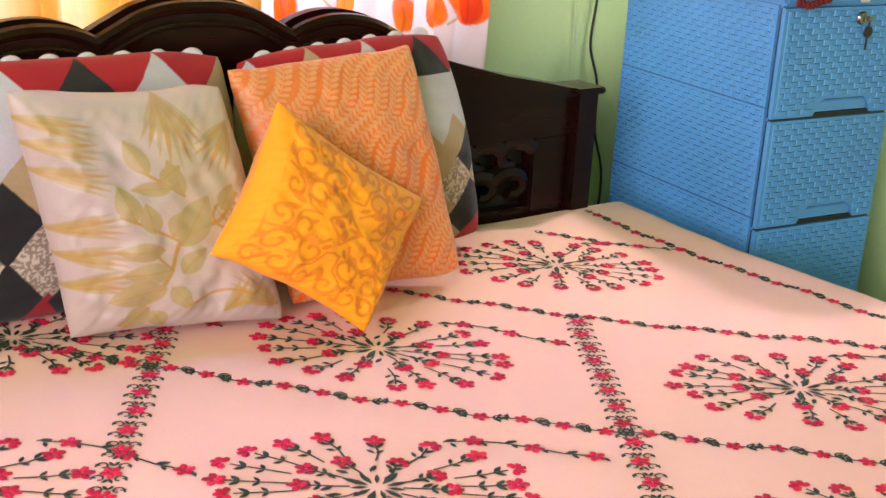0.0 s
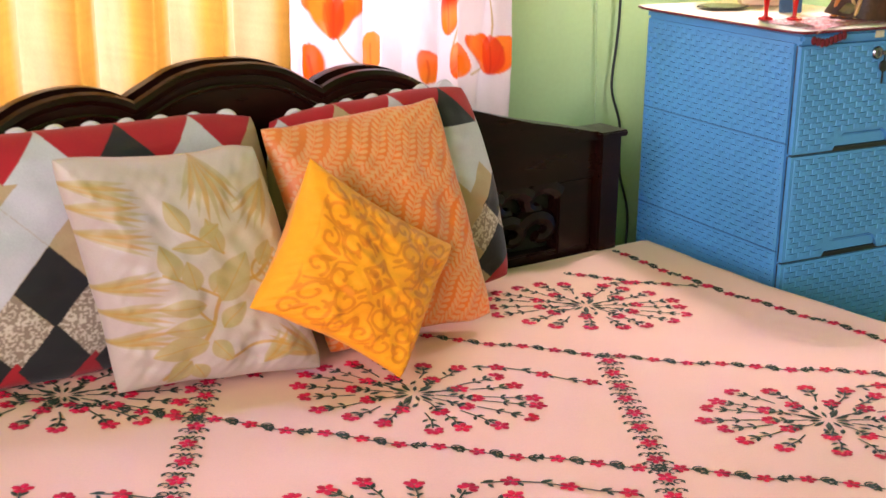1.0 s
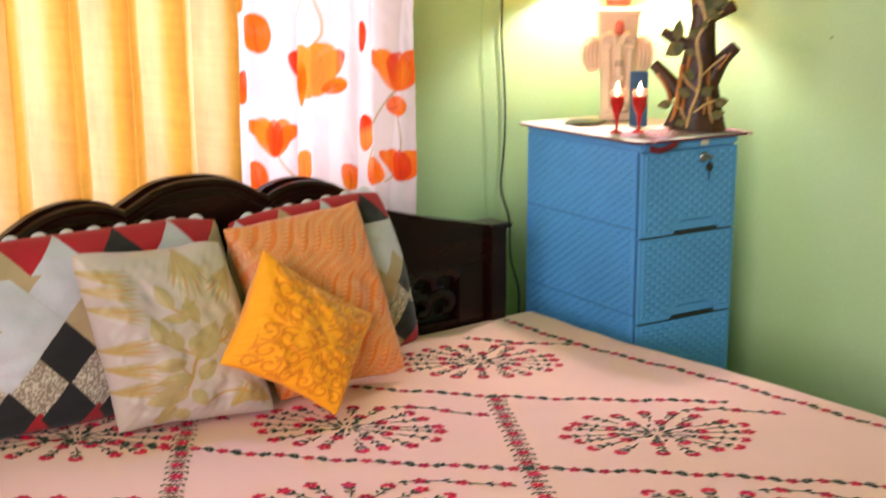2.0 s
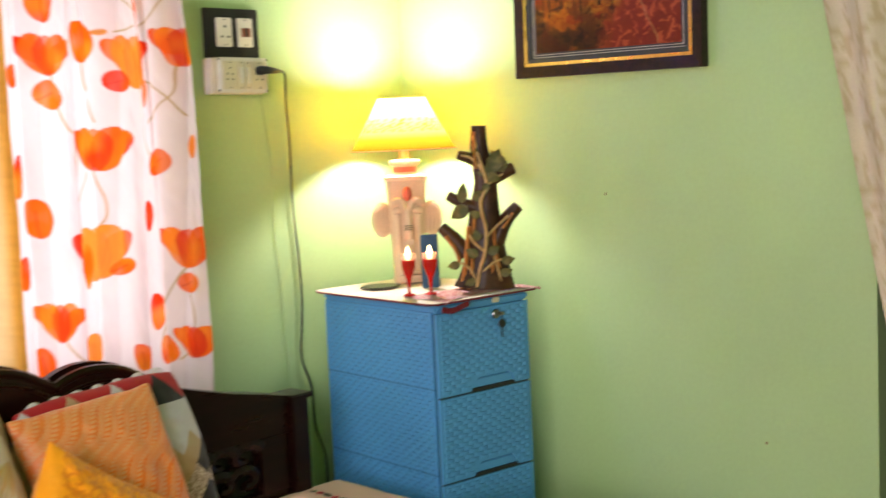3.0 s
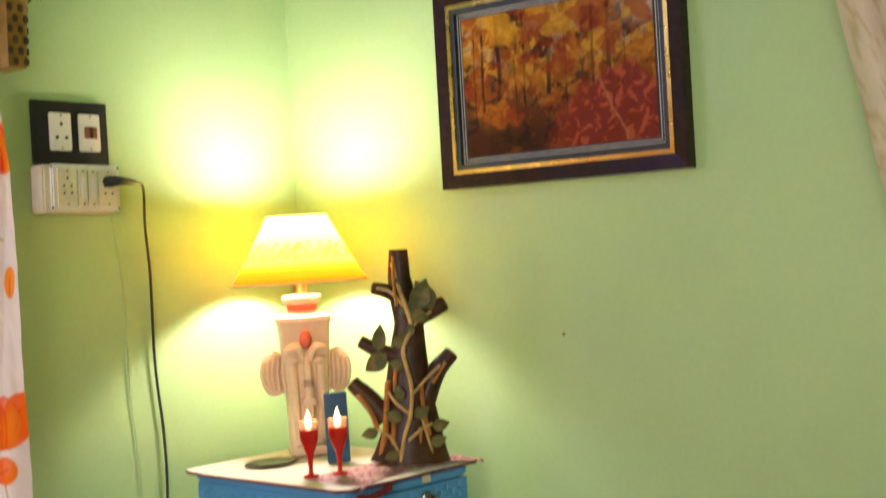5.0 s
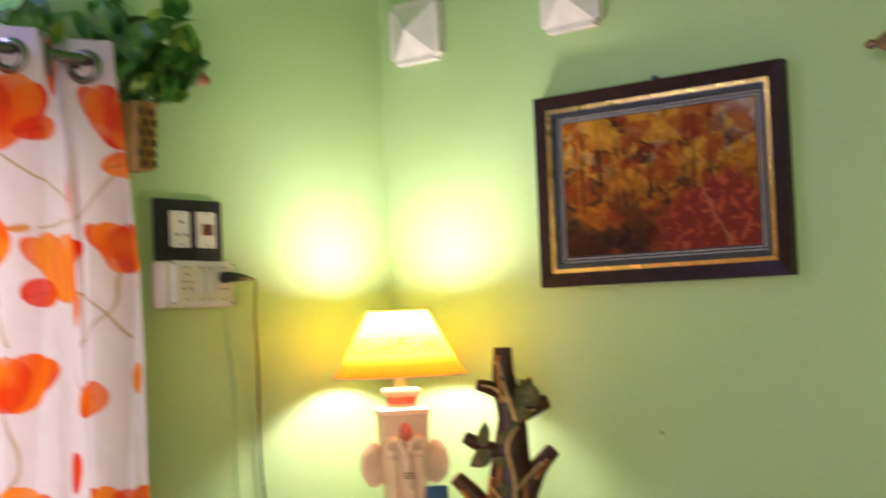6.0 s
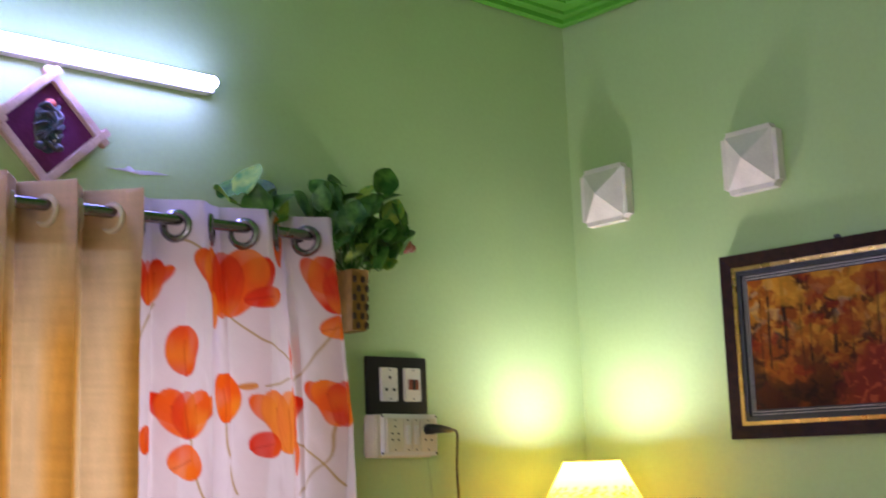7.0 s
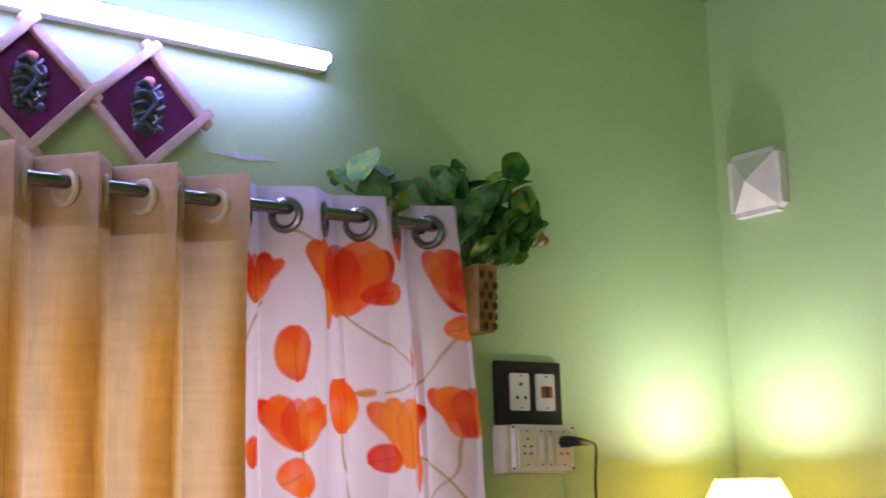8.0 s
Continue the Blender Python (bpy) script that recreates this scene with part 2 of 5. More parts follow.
def spline(pts, steps=6):
    pts = [Vector(p) for p in pts]
    out = []
    for i in range(len(pts) - 1):
        a, b, c, d = pts[max(i - 1, 0)], pts[i], pts[i + 1], pts[min(i + 2, len(pts) - 1)]
        for k in range(steps):
            t = k / steps
            out.append(0.5 * (2 * b + (c - a) * t + (2 * a - 5 * b + 4 * c - d) * t * t + (3 * b - a - 3 * c + d) * t ** 3))
    return out + [pts[-1]]


def lathe(bm, profile, n=32, m=None):
    rings = []
    for r, z in profile:
        rings.append([bm.verts.new((r * math.cos(2 * math.pi * k / n), r * math.sin(2 * math.pi * k / n), z)) for k in range(n)])
    for a, b in zip(rings, rings[1:]):
        for k in range(n):
            bm.faces.new((a[k], a[(k + 1) % n], b[(k + 1) % n], b[k]))
    for ring in (rings[0], rings[-1]):
        bm.faces.new(ring)
    if m is not None:
        bmesh.ops.transform(bm, matrix=m, verts=[v for r in rings for v in r])
    return bm


def prism(bm, outline, depth, m=None):
    """A flat outline in x and z, extruded from y = 0 to y = depth."""
    a = [bm.verts.new((x, 0, z)) for x, z in outline]
    b = [bm.verts.new((x, depth, z)) for x, z in outline]
    bm.faces.new(a)
    bm.faces.new(b[::-1])
    k = len(a)
    for i in range(k):
        bm.faces.new((a[i], b[i], b[(i + 1) % k], a[(i + 1) % k]))
    if m is not None:
        bmesh.ops.transform(bm, matrix=m, verts=a + b)
    return bm


def ball(bm, c, r, seg=16):
    got = bmesh.ops.create_uvsphere(bm, u_segments=seg, v_segments=max(seg // 2, 6), radius=1)["verts"]
    s = r if hasattr(r, "__len__") else (r, r, r)
    for v in got:
        v.co = Vector((c[0] + v.co.x * s[0], c[1] + v.co.y * s[1], c[2] + v.co.z * s[2]))
    return bm


def ring(bm, m, major, minor, n=28, k=8):
    rows = []
    for i in range(n):
        a = 2 * math.pi * i / n
        rows.append([bm.verts.new(m @ Vector(((major + minor * math.cos(2 * math.pi * j / k)) * math.cos(a), (major + minor * math.cos(2 * math.pi * j / k)) * math.sin(a), minor * math.sin(2 * math.pi * j / k)))) for j in range(k)])
    for i in range(n):
        for j in range(k):
            bm.faces.new((rows[i][j], rows[(i + 1) % n][j], rows[(i + 1) % n][(j + 1) % k], rows[i][(j + 1) % k]))
    return bm


def grid_mesh(name, P, mat, colors=None, closed=False):
    """A sheet from an array of places P[i, j], with a colour for each."""
    nu, nv = P.shape[:2]
    idx = np.arange(nu * nv).reshape(nu, nv)
    faces = np.stack([idx[:-1, :-1], idx[1:, :-1], idx[1:, 1:], idx[:-1, 1:]], -1).reshape(-1, 4)
    me = bpy.data.meshes.new(name)
    me.from_pydata(P.reshape(-1, 3).tolist(), [], faces.tolist())
    if colors is not None:
        at = me.color_attributes.new("Col", "FLOAT_COLOR", "POINT")
        at.data.foreach_set("color", np.concatenate([colors.reshape(-1, 3), np.ones((nu * nv, 1))], 1).astype(np.float32).ravel())
    me.materials.append(mat)
    me.shade_smooth()
    me.update()
    return me


def value_noise(x, y, seed=0):
    """Smooth noise over arrays, 0 to 1."""
    rng = np.random.RandomState(seed)
    table = rng.rand(256, 256)
    xi, yi = np.floor(x).astype(int), np.floor(y).astype(int)
    fx, fy = x - xi, y - yi
    fx, fy = fx * fx * (3 - 2 * fx), fy * fy * (3 - 2 * fy)
    g = lambda a, b: table[a % 256, b % 256]
    return (g(xi, yi) * (1 - fx) + g(xi + 1, yi) * fx) * (1 - fy) + (g(xi, yi + 1) * (1 - fx) + g(xi + 1, yi + 1) * fx) * fy


def blend(base, mask, color):
    return base * (1 - mask[..., None]) + np.array(color) * mask[..., None]


def leaf_mask(x, y, cx, cy, length, width, ang, soft=0.004):
    """A pointed leaf with its foot at (cx, cy)."""
    c, s = math.cos(ang), math.sin(ang)
    u, v = (x - cx) * c + (y - cy) * s, -(x - cx) * s + (y - cy) * c
    t = np.clip(u / length, 0, 1)
    half = width * np.sin(np.pi * t ** 0.8) ** 0.9 / 2
    d = np.where((u > 0) & (u < length), half - np.abs(v), -1)
    return np.clip(d / soft + 0.5, 0, 1)


def oval_mask(x, y, cx, cy, length, width, ang, soft=0.004):
    """A rounded petal with its foot at (cx, cy), fuller towards its tip."""
    c, s = math.cos(ang), math.sin(ang)
    u, v = (x - cx) * c + (y - cy) * s, -(x - cx) * s + (y - cy) * c
    t = np.clip(u / length, 0, 1)
    half = width * np.sqrt(np.clip(4 * t * (1 - t), 0, 1)) * (0.80 + 0.25 * t) / 2
    d = np.where((u > 0) & (u < length), half - np.abs(v), -1)
    return np.clip(d / soft + 0.5, 0, 1)


def stroke_mask(x, y, pts, w, soft=0.002):
    best = np.full(x.shape, 9.0)
    for (ax, ay), (bx, by) in zip(pts, pts[1:]):
        dx, dy = bx - ax, by - ay
        t = np.clip(((x - ax) * dx + (y - ay) * dy) / (dx * dx + dy * dy + 1e-9), 0, 1)
        best = np.minimum(best, np.hypot(x - ax - t * dx, y - ay - t * dy))
    return np.clip((w - best) / soft + 0.5, 0, 1)

# ---- the room ----
CEIL = 2.664
bm = bmesh.new()
WX0, WX1, WZ0, WZ1 = -2.22, -0.83, 0.95, 1.88
box(bm, -3.8, WX0, 0, 0.2, 0, CEIL)
box(bm, WX1, 0.15, 0, 0.2, 0, CEIL)
box(bm, WX0, WX1, 0, 0.2, 0, WZ0)
box(bm, WX0, WX1, 0, 0.2, WZ1, CEIL)
thing("wall_north", bm, GREEN_WALL, "light green painted wall with the curtained window", "wall", kind="structure", smooth=False)
bm = bmesh.new()
DY0, DY1, DZ = -2.25, -1.37, 1.94
box(bm, 0, 0.15, DY1, 0, 0, CEIL)
box(bm, 0, 0.15, -3.8, DY0, 0, CEIL)
box(bm, 0, 0.15, DY0, DY1, DZ, CEIL)
thing("wall_east", bm, GREEN_WALL, "light green painted wall with a curtained doorway", "wall", kind="structure", smooth=False)
bm = bmesh.new()
box(bm, -3.95, -3.8, -1.5, 0.2, 0, CEIL)
box(bm, -3.95, -3.8, -3.8, -3.4, 0, CEIL)
box(bm, -3.95, -3.8, -3.4, -1.5, 0, 0.9)
box(bm, -3.95, -3.8, -3.4, -1.5, 2.4, CEIL)
thing("wall_west", bm, GREEN_WALL, "light green painted wall with an unseen wide window added for fill light", "wall", kind="structure", smooth=False)
bm = bmesh.new()
box(bm, -3.95, 0.15, -3.95, -3.8, 0, CEIL)
thing("wall_south", bm, GREEN_WALL, "plain light green painted wall", "wall", kind="structure", smooth=False)
bm = bmesh.new()
box(bm, -3.95, 1.4, -3.95, 0.2, -0.1, 0)
thing("floor", bm, FLOOR_TILE, "pale beige tiled floor", "floor", kind="structure", smooth=False)
# passage behind the doorway, its dimness put into the dark wall colour
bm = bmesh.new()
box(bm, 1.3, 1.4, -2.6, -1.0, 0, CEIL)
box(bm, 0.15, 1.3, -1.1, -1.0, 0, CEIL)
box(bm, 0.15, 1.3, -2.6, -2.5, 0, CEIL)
thing("wall_passage", bm, DARK_ROOM, "passage walls behind the doorway, coloured dark to stand in for dimness", "wall", kind="structure", smooth=False)
# ceiling with moulded border and roundels
bm = bmesh.new()
box(bm, -3.95, 1.4, -3.95, 0.2, CEIL, CEIL + 0.1)
for k in range(3):
    a = 0.012 + 0.05 * k
    w = 0.012 if k else 0.02
    box(bm, -3.8, -a, -a - w, -a, CEIL - 0.012 + 0.003 * k, CEIL + 0.002)
    box(bm, -a - w, -a, -3.8, -a - w, CEIL - 0.012 + 0.003 * k, CEIL + 0.002)
for i in range(5):
    for j in range(5):
        for r in (0.085, 0.06, 0.035, 0.014):
            ring(bm, pose(-0.27 - 0.2 * i, -0.27 - 0.2 * j, CEIL) @ Matrix.Diagonal((1, 1, 0.7, 1)), r, 0.007, 24, 6)
thing("ceiling", bm, GREEN_CEILING, "bright green ceiling with moulded roundels", "ceiling", kind="structure")
# window frame with bars behind the curtains
wf = empty("window_1", "wooden window with vertical bars behind curtains", "window", kind="structure")
bm = bmesh.new()
for x0, x1, z0, z1 in ((WX0, WX1, WZ0, WZ0 + 0.05), (WX0, WX1, WZ1 - 0.05, WZ1), (WX0, WX0 + 0.05, WZ0 + 0.05, WZ1 - 0.05), (WX1 - 0.05, WX1, WZ0 + 0.05, WZ1 - 0.05)):
    box(bm, x0, x1, 0.12, 0.18, z0, z1, 0.004)
part("window_frame", bm, FRAME_WOOD, wf)
for k in range(9):
    bm = tube(bmesh.new(), [(WX0 + 0.15 + 0.135 * k, 0.15, WZ0 + 0.04), (WX0 + 0.15 + 0.135 * k, 0.15, WZ1 - 0.04)], 0.006, 8)
    part("window_bar", bm, STEEL, wf)


# ---- bed ----
BED_X0, BED_X1, BED_Y0, BED_Y1 = -2.31, -0.515, -2.25, -0.262


def bed_z(x, y):
    return 0.655 + 0.006 * math.sin(2.3 * x + 1.1 * y + 0.5) + 0.005 * math.sin(5.1 * y - 2.0 * x) + 0.004 * noise.noise((x * 3, y * 3, 0)) + 0.0018 * noise.noise((x * 9 + y * 5, y * 9, 3)) - 0.012 * max(0, -1.0 - y) ** 1.5


bed = empty("bed", "dark polished wooden bed with a carved headboard", "bed")
# headboard outline: three humps and a lower wing on either side, even about the middle
MID = -1.43
right = [(0.0, 1.064), (0.04, 1.062), (0.085, 1.051), (0.125, 1.030), (0.155, 1.013), (0.18, 1.025), (0.22, 1.034), (0.265, 1.033), (0.31, 1.022), (0.35, 1.001), (0.385, 0.978), (0.41, 0.960), (0.43, 0.950)]
half = [Vector((x, z, 0)) for x, z in right]
upper = spline(half[:5], 4)[:-1] + spline(half[4:], 4)
crest = [(MID - p.x, p.y - 0.011 + 0.006 * min(1, p.x / 0.15)) for p in reversed(upper)] + [(MID + p.x, p.y - 0.011) for p in upper[1:]]
bm = prism(bmesh.new(), [(MID - 0.43, 0.40)] + crest + [(MID + 0.43, 0.40)], 0.035, pose(0, -0.25, 0))
head = part("headboard", bm, DARK_WOOD, bed, "three-humped dark polished headboard")
bm = tube(bmesh.new(), [(x, -0.244, z + 0.003) for x, z in crest], 0.011, 8)
part("crest_moulding", bm, DARK_WOOD, head)
bm = tube(bmesh.new(), [(x, -0.256, z - 0.020) for x, z in crest], 0.004, 6)
part("crest_bead", bm, DARK_WOOD, head)
bm = prism(bmesh.new(), [(MID - 0.43, 0.9)] + [(x, z + 0.016) for x, z in crest] + [(MID + 0.43, 0.9)], 0.02, pose(0, -0.214, 0))
part("crest_backing", bm, DARK_WOOD, head)
for s in (1, -1):
    X = lambda d: MID + s * d
    rail = [(0.43, 0.956), (0.50, 0.936), (0.58, 0.915), (0.66, 0.899), (0.72, 0.885), (0.775, 0.878)]
    bm = prism(bmesh.new(), [(X(x), z - 0.008) for x, z in rail] + [(X(0.775), 0.795), (X(0.43), 0.795)], 0.035, pose(0, -0.25, 0))
    wing = part("wing_rail", bm, DARK_WOOD, bed)
    bm = bmesh.new()
    for k in range(len(rail) - 1):
        (xa, za), (xb, zb) = rail[k], rail[k + 1]
        prism(bm, [(X(xa), za), (X(xb), zb), (X(xb), zb - 0.016), (X(xa), za - 0.016)], 0.055, pose(0, -0.262, 0))
    part("wing_cap", bm, DARK_WOOD, wing)
    bm = rbox(min(X(0.655), X(0.738)), max(X(0.655), X(0.738)), -0.25, -0.215, 0.3, 0.795)
    part("wing_stile", bm, DARK_WOOD, bed)
    bm = rbox(min(X(0.43), X(0.655)), max(X(0.43), X(0.655)), -0.25, -0.215, 0.5, 0.665)
    part("wing_lower_rail", bm, DARK_WOOD, bed)
    bm = rbox(min(X(0.740), X(0.790)), max(X(0.740), X(0.790)), -0.268, -0.205, 0.0, 0.872)
    post = part("headboard_post", bm, DARK_WOOD, bed)
    bm = rbox(min(X(0.732), X(0.800)), max(X(0.732), X(0.800)), -0.276, -0.197, 0.870, 0.882)
    part("post_cap", bm, DARK_WOOD, post)
    # dark green panel added behind the scrolls for the shaded wall there
    part("wing_shade_panel", rbox(min(X(0.43), X(0.655)), max(X(0.43), X(0.655)), -0.222, -0.214, 0.66, 0.80), DARK_PANEL, bed)
    # carved scrolls in the wing's opening
    for a in (0.425, 0.495, 0.565):
        for flip in (1, -1):
            pts = []
            for k in range(22):
                t = k / 21
                ang = 0.4 + 4.6 * t
                rr = 0.050 * (1 - 0.75 * t)
                pts.append((X(a + 0.05 + rr * math.cos(ang) * flip), -0.235, 0.73 + 0.028 * flip + rr * 0.75 * math.sin(ang)))
            part("carved_scroll", tube(bmesh.new(), pts, [0.019 - 0.008 * k / 21 for k in range(22)], 8), DARK_WOOD, bed)
bm = rbox(BED_X0 + 0.06, BED_X1 - 0.04, -2.22, -0.27, 0.22, 0.36)
part("bed_frame", bm, DARK_WOOD, bed)
for x in (BED_X0 + 0.12, BED_X1 - 0.10):
    for y in (-2.15, -0.35):
        part("leg", rbox(x - 0.04, x + 0.04, y - 0.04, y + 0.04, 0, 0.22), DARK_WOOD, bed)
bm = rbox(BED_X0 + 0.07, BED_X1 - 0.05, -2.2, -0.28, 0.365, 0.62, r=0.04)
thing("mattress", bm, SHEET_COTTON, "thick mattress under the bedspread on the bed", "mattress")

# bedspread: one sheet over the top, falling on three sides
R = 0.05
across = []
for z in np.linspace(0.28, 0.60, 9):
    across.append((BED_X0, z, 1))
for a in np.linspace(0, 90, 7)[1:]:
    across.append((BED_X0 + R - R * math.cos(radians(a)), 0.60 + R * math.sin(radians(a)), 1 - a / 90))
for x in np.linspace(BED_X0 + R, BED_X1 - R, 140)[1:-1]:
    across.append((x, 0.65, 0))
for a in np.linspace(90, 0, 7)[:-1]:
    across.append((BED_X1 - R + R * math.cos(radians(a)), 0.60 + R * math.sin(radians(a)), 1 - a / 90))
for z in np.linspace(0.60, 0.28, 9):
    across.append((BED_X1, z, 1))
ys = list(np.linspace(BED_Y1, BED_Y0, 150))
P = np.zeros((len(across), len(ys), 3))
for i, (x, z, side) in enumerate(across):
    for j, y in enumerate(ys):
        dz = bed_z(x, y) - 0.65
        fold = side * 0.012 * math.sin(y * 19 + 1.3 * math.sin(y * 5)) * min(1, (0.66 - z) * 4)
        sx = 1 if x > MID else -1
        P[i, j] = (x + sx * fold, y, z + dz)
spread = tagged(new("bedspread", grid_mesh("bedspread", P, SHEET_COTTON)), "cream-pink cotton bedspread with red and green floral embroidery on the bed", "bedspread")

# embroidery: raised stitches that follow the spread
red_v, red_f, gr_v, gr_f = [], [], [], []


def stitch(store_v, store_f, poly, h=0.0016):
    """A small raised patch: its rim on the cloth, its middle higher."""
    k0 = len(store_v)
    cx, cy = sum(p[0] for p in poly) / len(poly), sum(p[1] for p in poly) / len(poly)
    for x, y in poly:
        store_v.append((x, y, bed_z(x, y) + 0.0012))
    store_v.append((cx, cy, bed_z(cx, cy) + 0.0012 + h))
    n = len(poly)
    for i in range(n):
        store_f.append((k0 + i, k0 + (i + 1) % n, k0 + n))


def bloom(x, y, r, ang, side_view=False):
    count = 5
    spread_ang = 2 * math.pi if not side_view else math.pi * 1.1
    for k in range(count):
        a = ang + (k / count) * spread_ang if not side_view else ang + (k / (count - 1) - 0.5) * spread_ang
        poly = []
        for u, w in ((0.1, -0.12), (0.6, -0.36), (1.0, -0.22), (1.05, 0.2), (0.6, 0.38), (0.1, 0.12)):
            poly.append((x + r * (u * math.cos(a) - w * math.sin(a)), y + r * (u * math.sin(a) + w * math.cos(a))))
        stitch(red_v, red_f, poly)


def sprig(x, y, length, ang, width=0.42):
    poly = []
    for u, w in ((0, 0), (0.4, -0.5), (0.75, -0.38), (1, 0), (0.75, 0.38), (0.4, 0.5)):
        poly.append((x + length * (u * math.cos(ang) - w * width * math.sin(ang)), y + length * (u * math.sin(ang) + w * width * math.cos(ang))))
    stitch(gr_v, gr_f, poly)


def vine(pts, w=0.0012):
    for (ax, ay), (bx, by) in zip(pts, pts[1:]):
        d = math.hypot(bx - ax, by - ay) + 1e-9
        nx, ny = -(by - ay) / d * w, (bx - ax) / d * w
        stitch(gr_v, gr_f, [(ax + nx, ay + ny), (bx + nx, by + ny), (bx - nx, by - ny), (ax - nx, ay - ny)], 0.0008)


def curl(x, y, r, ang, turn=1):
    vine([(x + r * math.cos(ang + turn * 0.75 * k) * (1 - 0.08 * k), y + r * math.sin(ang + turn * 0.75 * k) * (1 - 0.08 * k)) for k in range(8)], 0.0012)


rnd = random.Random(4)


def garland(ax, ay, bx, by, step, dense):
    """A line of blossoms and leaf curls."""
    L = math.hypot(bx - ax, by - ay)
    ang = math.atan2(by - ay, bx - ax)
    n = max(1, round(L / step))
    if not dense and min(ax, bx) > BED_X0 + 0.06 and max(ay, by) < BED_Y1 - 0.01:
        vine([(ax + (bx - ax) * k / 12 - 0.004 * math.sin(k / 12 * L * 40) * math.sin(ang), ay + (by - ay) * k / 12 + 0.004 * math.sin(k / 12 * L * 40) * math.cos(ang)) for k in range(13)], 0.0012)
    for k in range(n):
        t = (k + 0.5) / n
        sway = 0.004 * math.sin(t * L * 40)
        x, y = ax + (bx - ax) * t - sway * math.sin(ang), ay + (by - ay) * t + sway * math.cos(ang)
        if not (BED_X0 + 0.06 < x < BED_X1 - 0.07 and BED_Y0 + 0.05 < y < BED_Y1 - 0.01):
            continue
        bloom(x, y, 0.0118 if dense else 0.0104, rnd.random() * 6)
        for s in (1, -1):
            d = step * 0.28
            px, py = x + s * d * math.cos(ang), y + s * d * math.sin(ang)
            sprig(px, py, 0.0105, ang + s * 0.5 + math.pi * (s < 0))
            sprig(px, py, 0.011, ang - s * 0.6 + math.pi * (s < 0))
            if dense:
                for q in (1, -1):
                    curl(px - q * 0.011 * math.sin(ang), py + q * 0.011 * math.cos(ang), 0.008, ang + q * 1.2, q)
                    sprig(px - q * 0.013 * math.sin(ang), py + q * 0.013 * math.cos(ang), 0.0075, ang + q * 1.9)
            else:
                qx, qy = x + s * step * 0.42 * math.cos(ang), y + s * step * 0.42 * math.sin(ang)
                curl(qx, qy + 0.003, 0.008, ang + 1, s)
                sprig(qx, qy, 0.0105, ang + s * 0.9)
                sprig(x + s * step * 0.34 * math.cos(ang), y + s * step * 0.34 * math.sin(ang), 0.0105, ang - s * 0.8 + math.pi * (s < 0))


def medallion(cx, cy, ang, big=1.0):
    """A fan of stalked blossoms in an oval round a leafy heart."""
    c, s = math.cos(ang), math.sin(ang)
    W = lambda u, v: (cx + c * u - s * v, cy + s * u + c * v)
    for k in range(11):
        a = k / 11 * 2 * math.pi
        p = W(0.010 * math.cos(a), 0.007 * math.sin(a))
        sprig(*p, 0.020 + 0.006 * (k % 3), ang + a, 0.28)
    for k in range(12):
        a = 0.26 + k / 12 * 2 * math.pi
        sprig(*W(0.048 * math.cos(a), 0.031 * math.sin(a)), 0.017, ang + a + 0.5 * (-1) ** k, 0.4)
    for rings, count, ru, rv, off in ((0, 10, 0.085, 0.055, 0.2), (1, 19, 0.168, 0.108, 0.0)):
        for k in range(count):
            a = off + 2 * math.pi * k / count + rnd.uniform(-0.06, 0.06)
            k1 = rnd.uniform(0.93, 1.05)
            u, v = ru * big * math.cos(a) * k1, rv * big * math.sin(a) * k1
            start = 0.35 if rings == 0 else 0.55
            vine([W(u * start, v * start), W(u * (start + 0.2) + 0.004, v * (start + 0.2)), W(u * 0.95, v * 0.95)], 0.0013)
            out = ang + math.atan2(v, u)
            x, y = W(u, v)
            bloom(x, y, 0.0130, out, side_view=rnd.random() < 0.6)
            for q in (1, -1):
                x2, y2 = W(u * 0.84, v * 0.84)
                sprig(x2, y2, 0.016, out + q * 0.7, 0.4)
                x2, y2 = W(u * 0.72, v * 0.72)
                sprig(x2, y2, 0.013, out - q * 0.9, 0.4)
    # trailing sprig on one side
    pts = [W(0.06 + 0.035 * k, 0.118 + 0.010 * math.sin(k)) for k in range(6)]
    vine(pts, 0.0014)
    for k, p in enumerate(pts):
        (bloom(*p, 0.012, k) if k % 2 else sprig(*p, 0.018, ang + 0.5))
        sprig(p[0] + 0.006, p[1] - 0.006, 0.013, ang - 0.9)


NODE, ROW, COL = Vector((-1.238, -0.997)), Vector((0.413, -0.432)), Vector((-0.205, -0.328))
for i in range(-3, 4):
    for j in range(-3, 4):
        a = NODE + i * ROW + j * COL
        b, c = a + ROW, a + COL
        if a.x > -0.72 or b.y > -0.2 and c.y > -0.2:
            continue
        n_steps = 4
        for p, q, step, dense in ((a, b, 0.055, False), (a, c, 0.046, True)):
            if dense and a.x > -1.0 and a.y > -0.6:
                continue
            for k in range(n_steps):
                u, w = p + (q - p) * (k / n_steps), p + (q - p) * ((k + 1) / n_steps)
                if max(u.x, w.x) < -0.675 and max(u.y, w.y) < -0.27:
                    garland(u.x, u.y, w.x, w.y, step, dense)
for k in range(12):
    garland(-0.662 + 0.009 * k, -0.285 - 0.155 * k, -0.653 + 0.009 * k, -0.44 - 0.155 * k, 0.052, False)
row_ang = math.atan2(ROW.y, ROW.x)
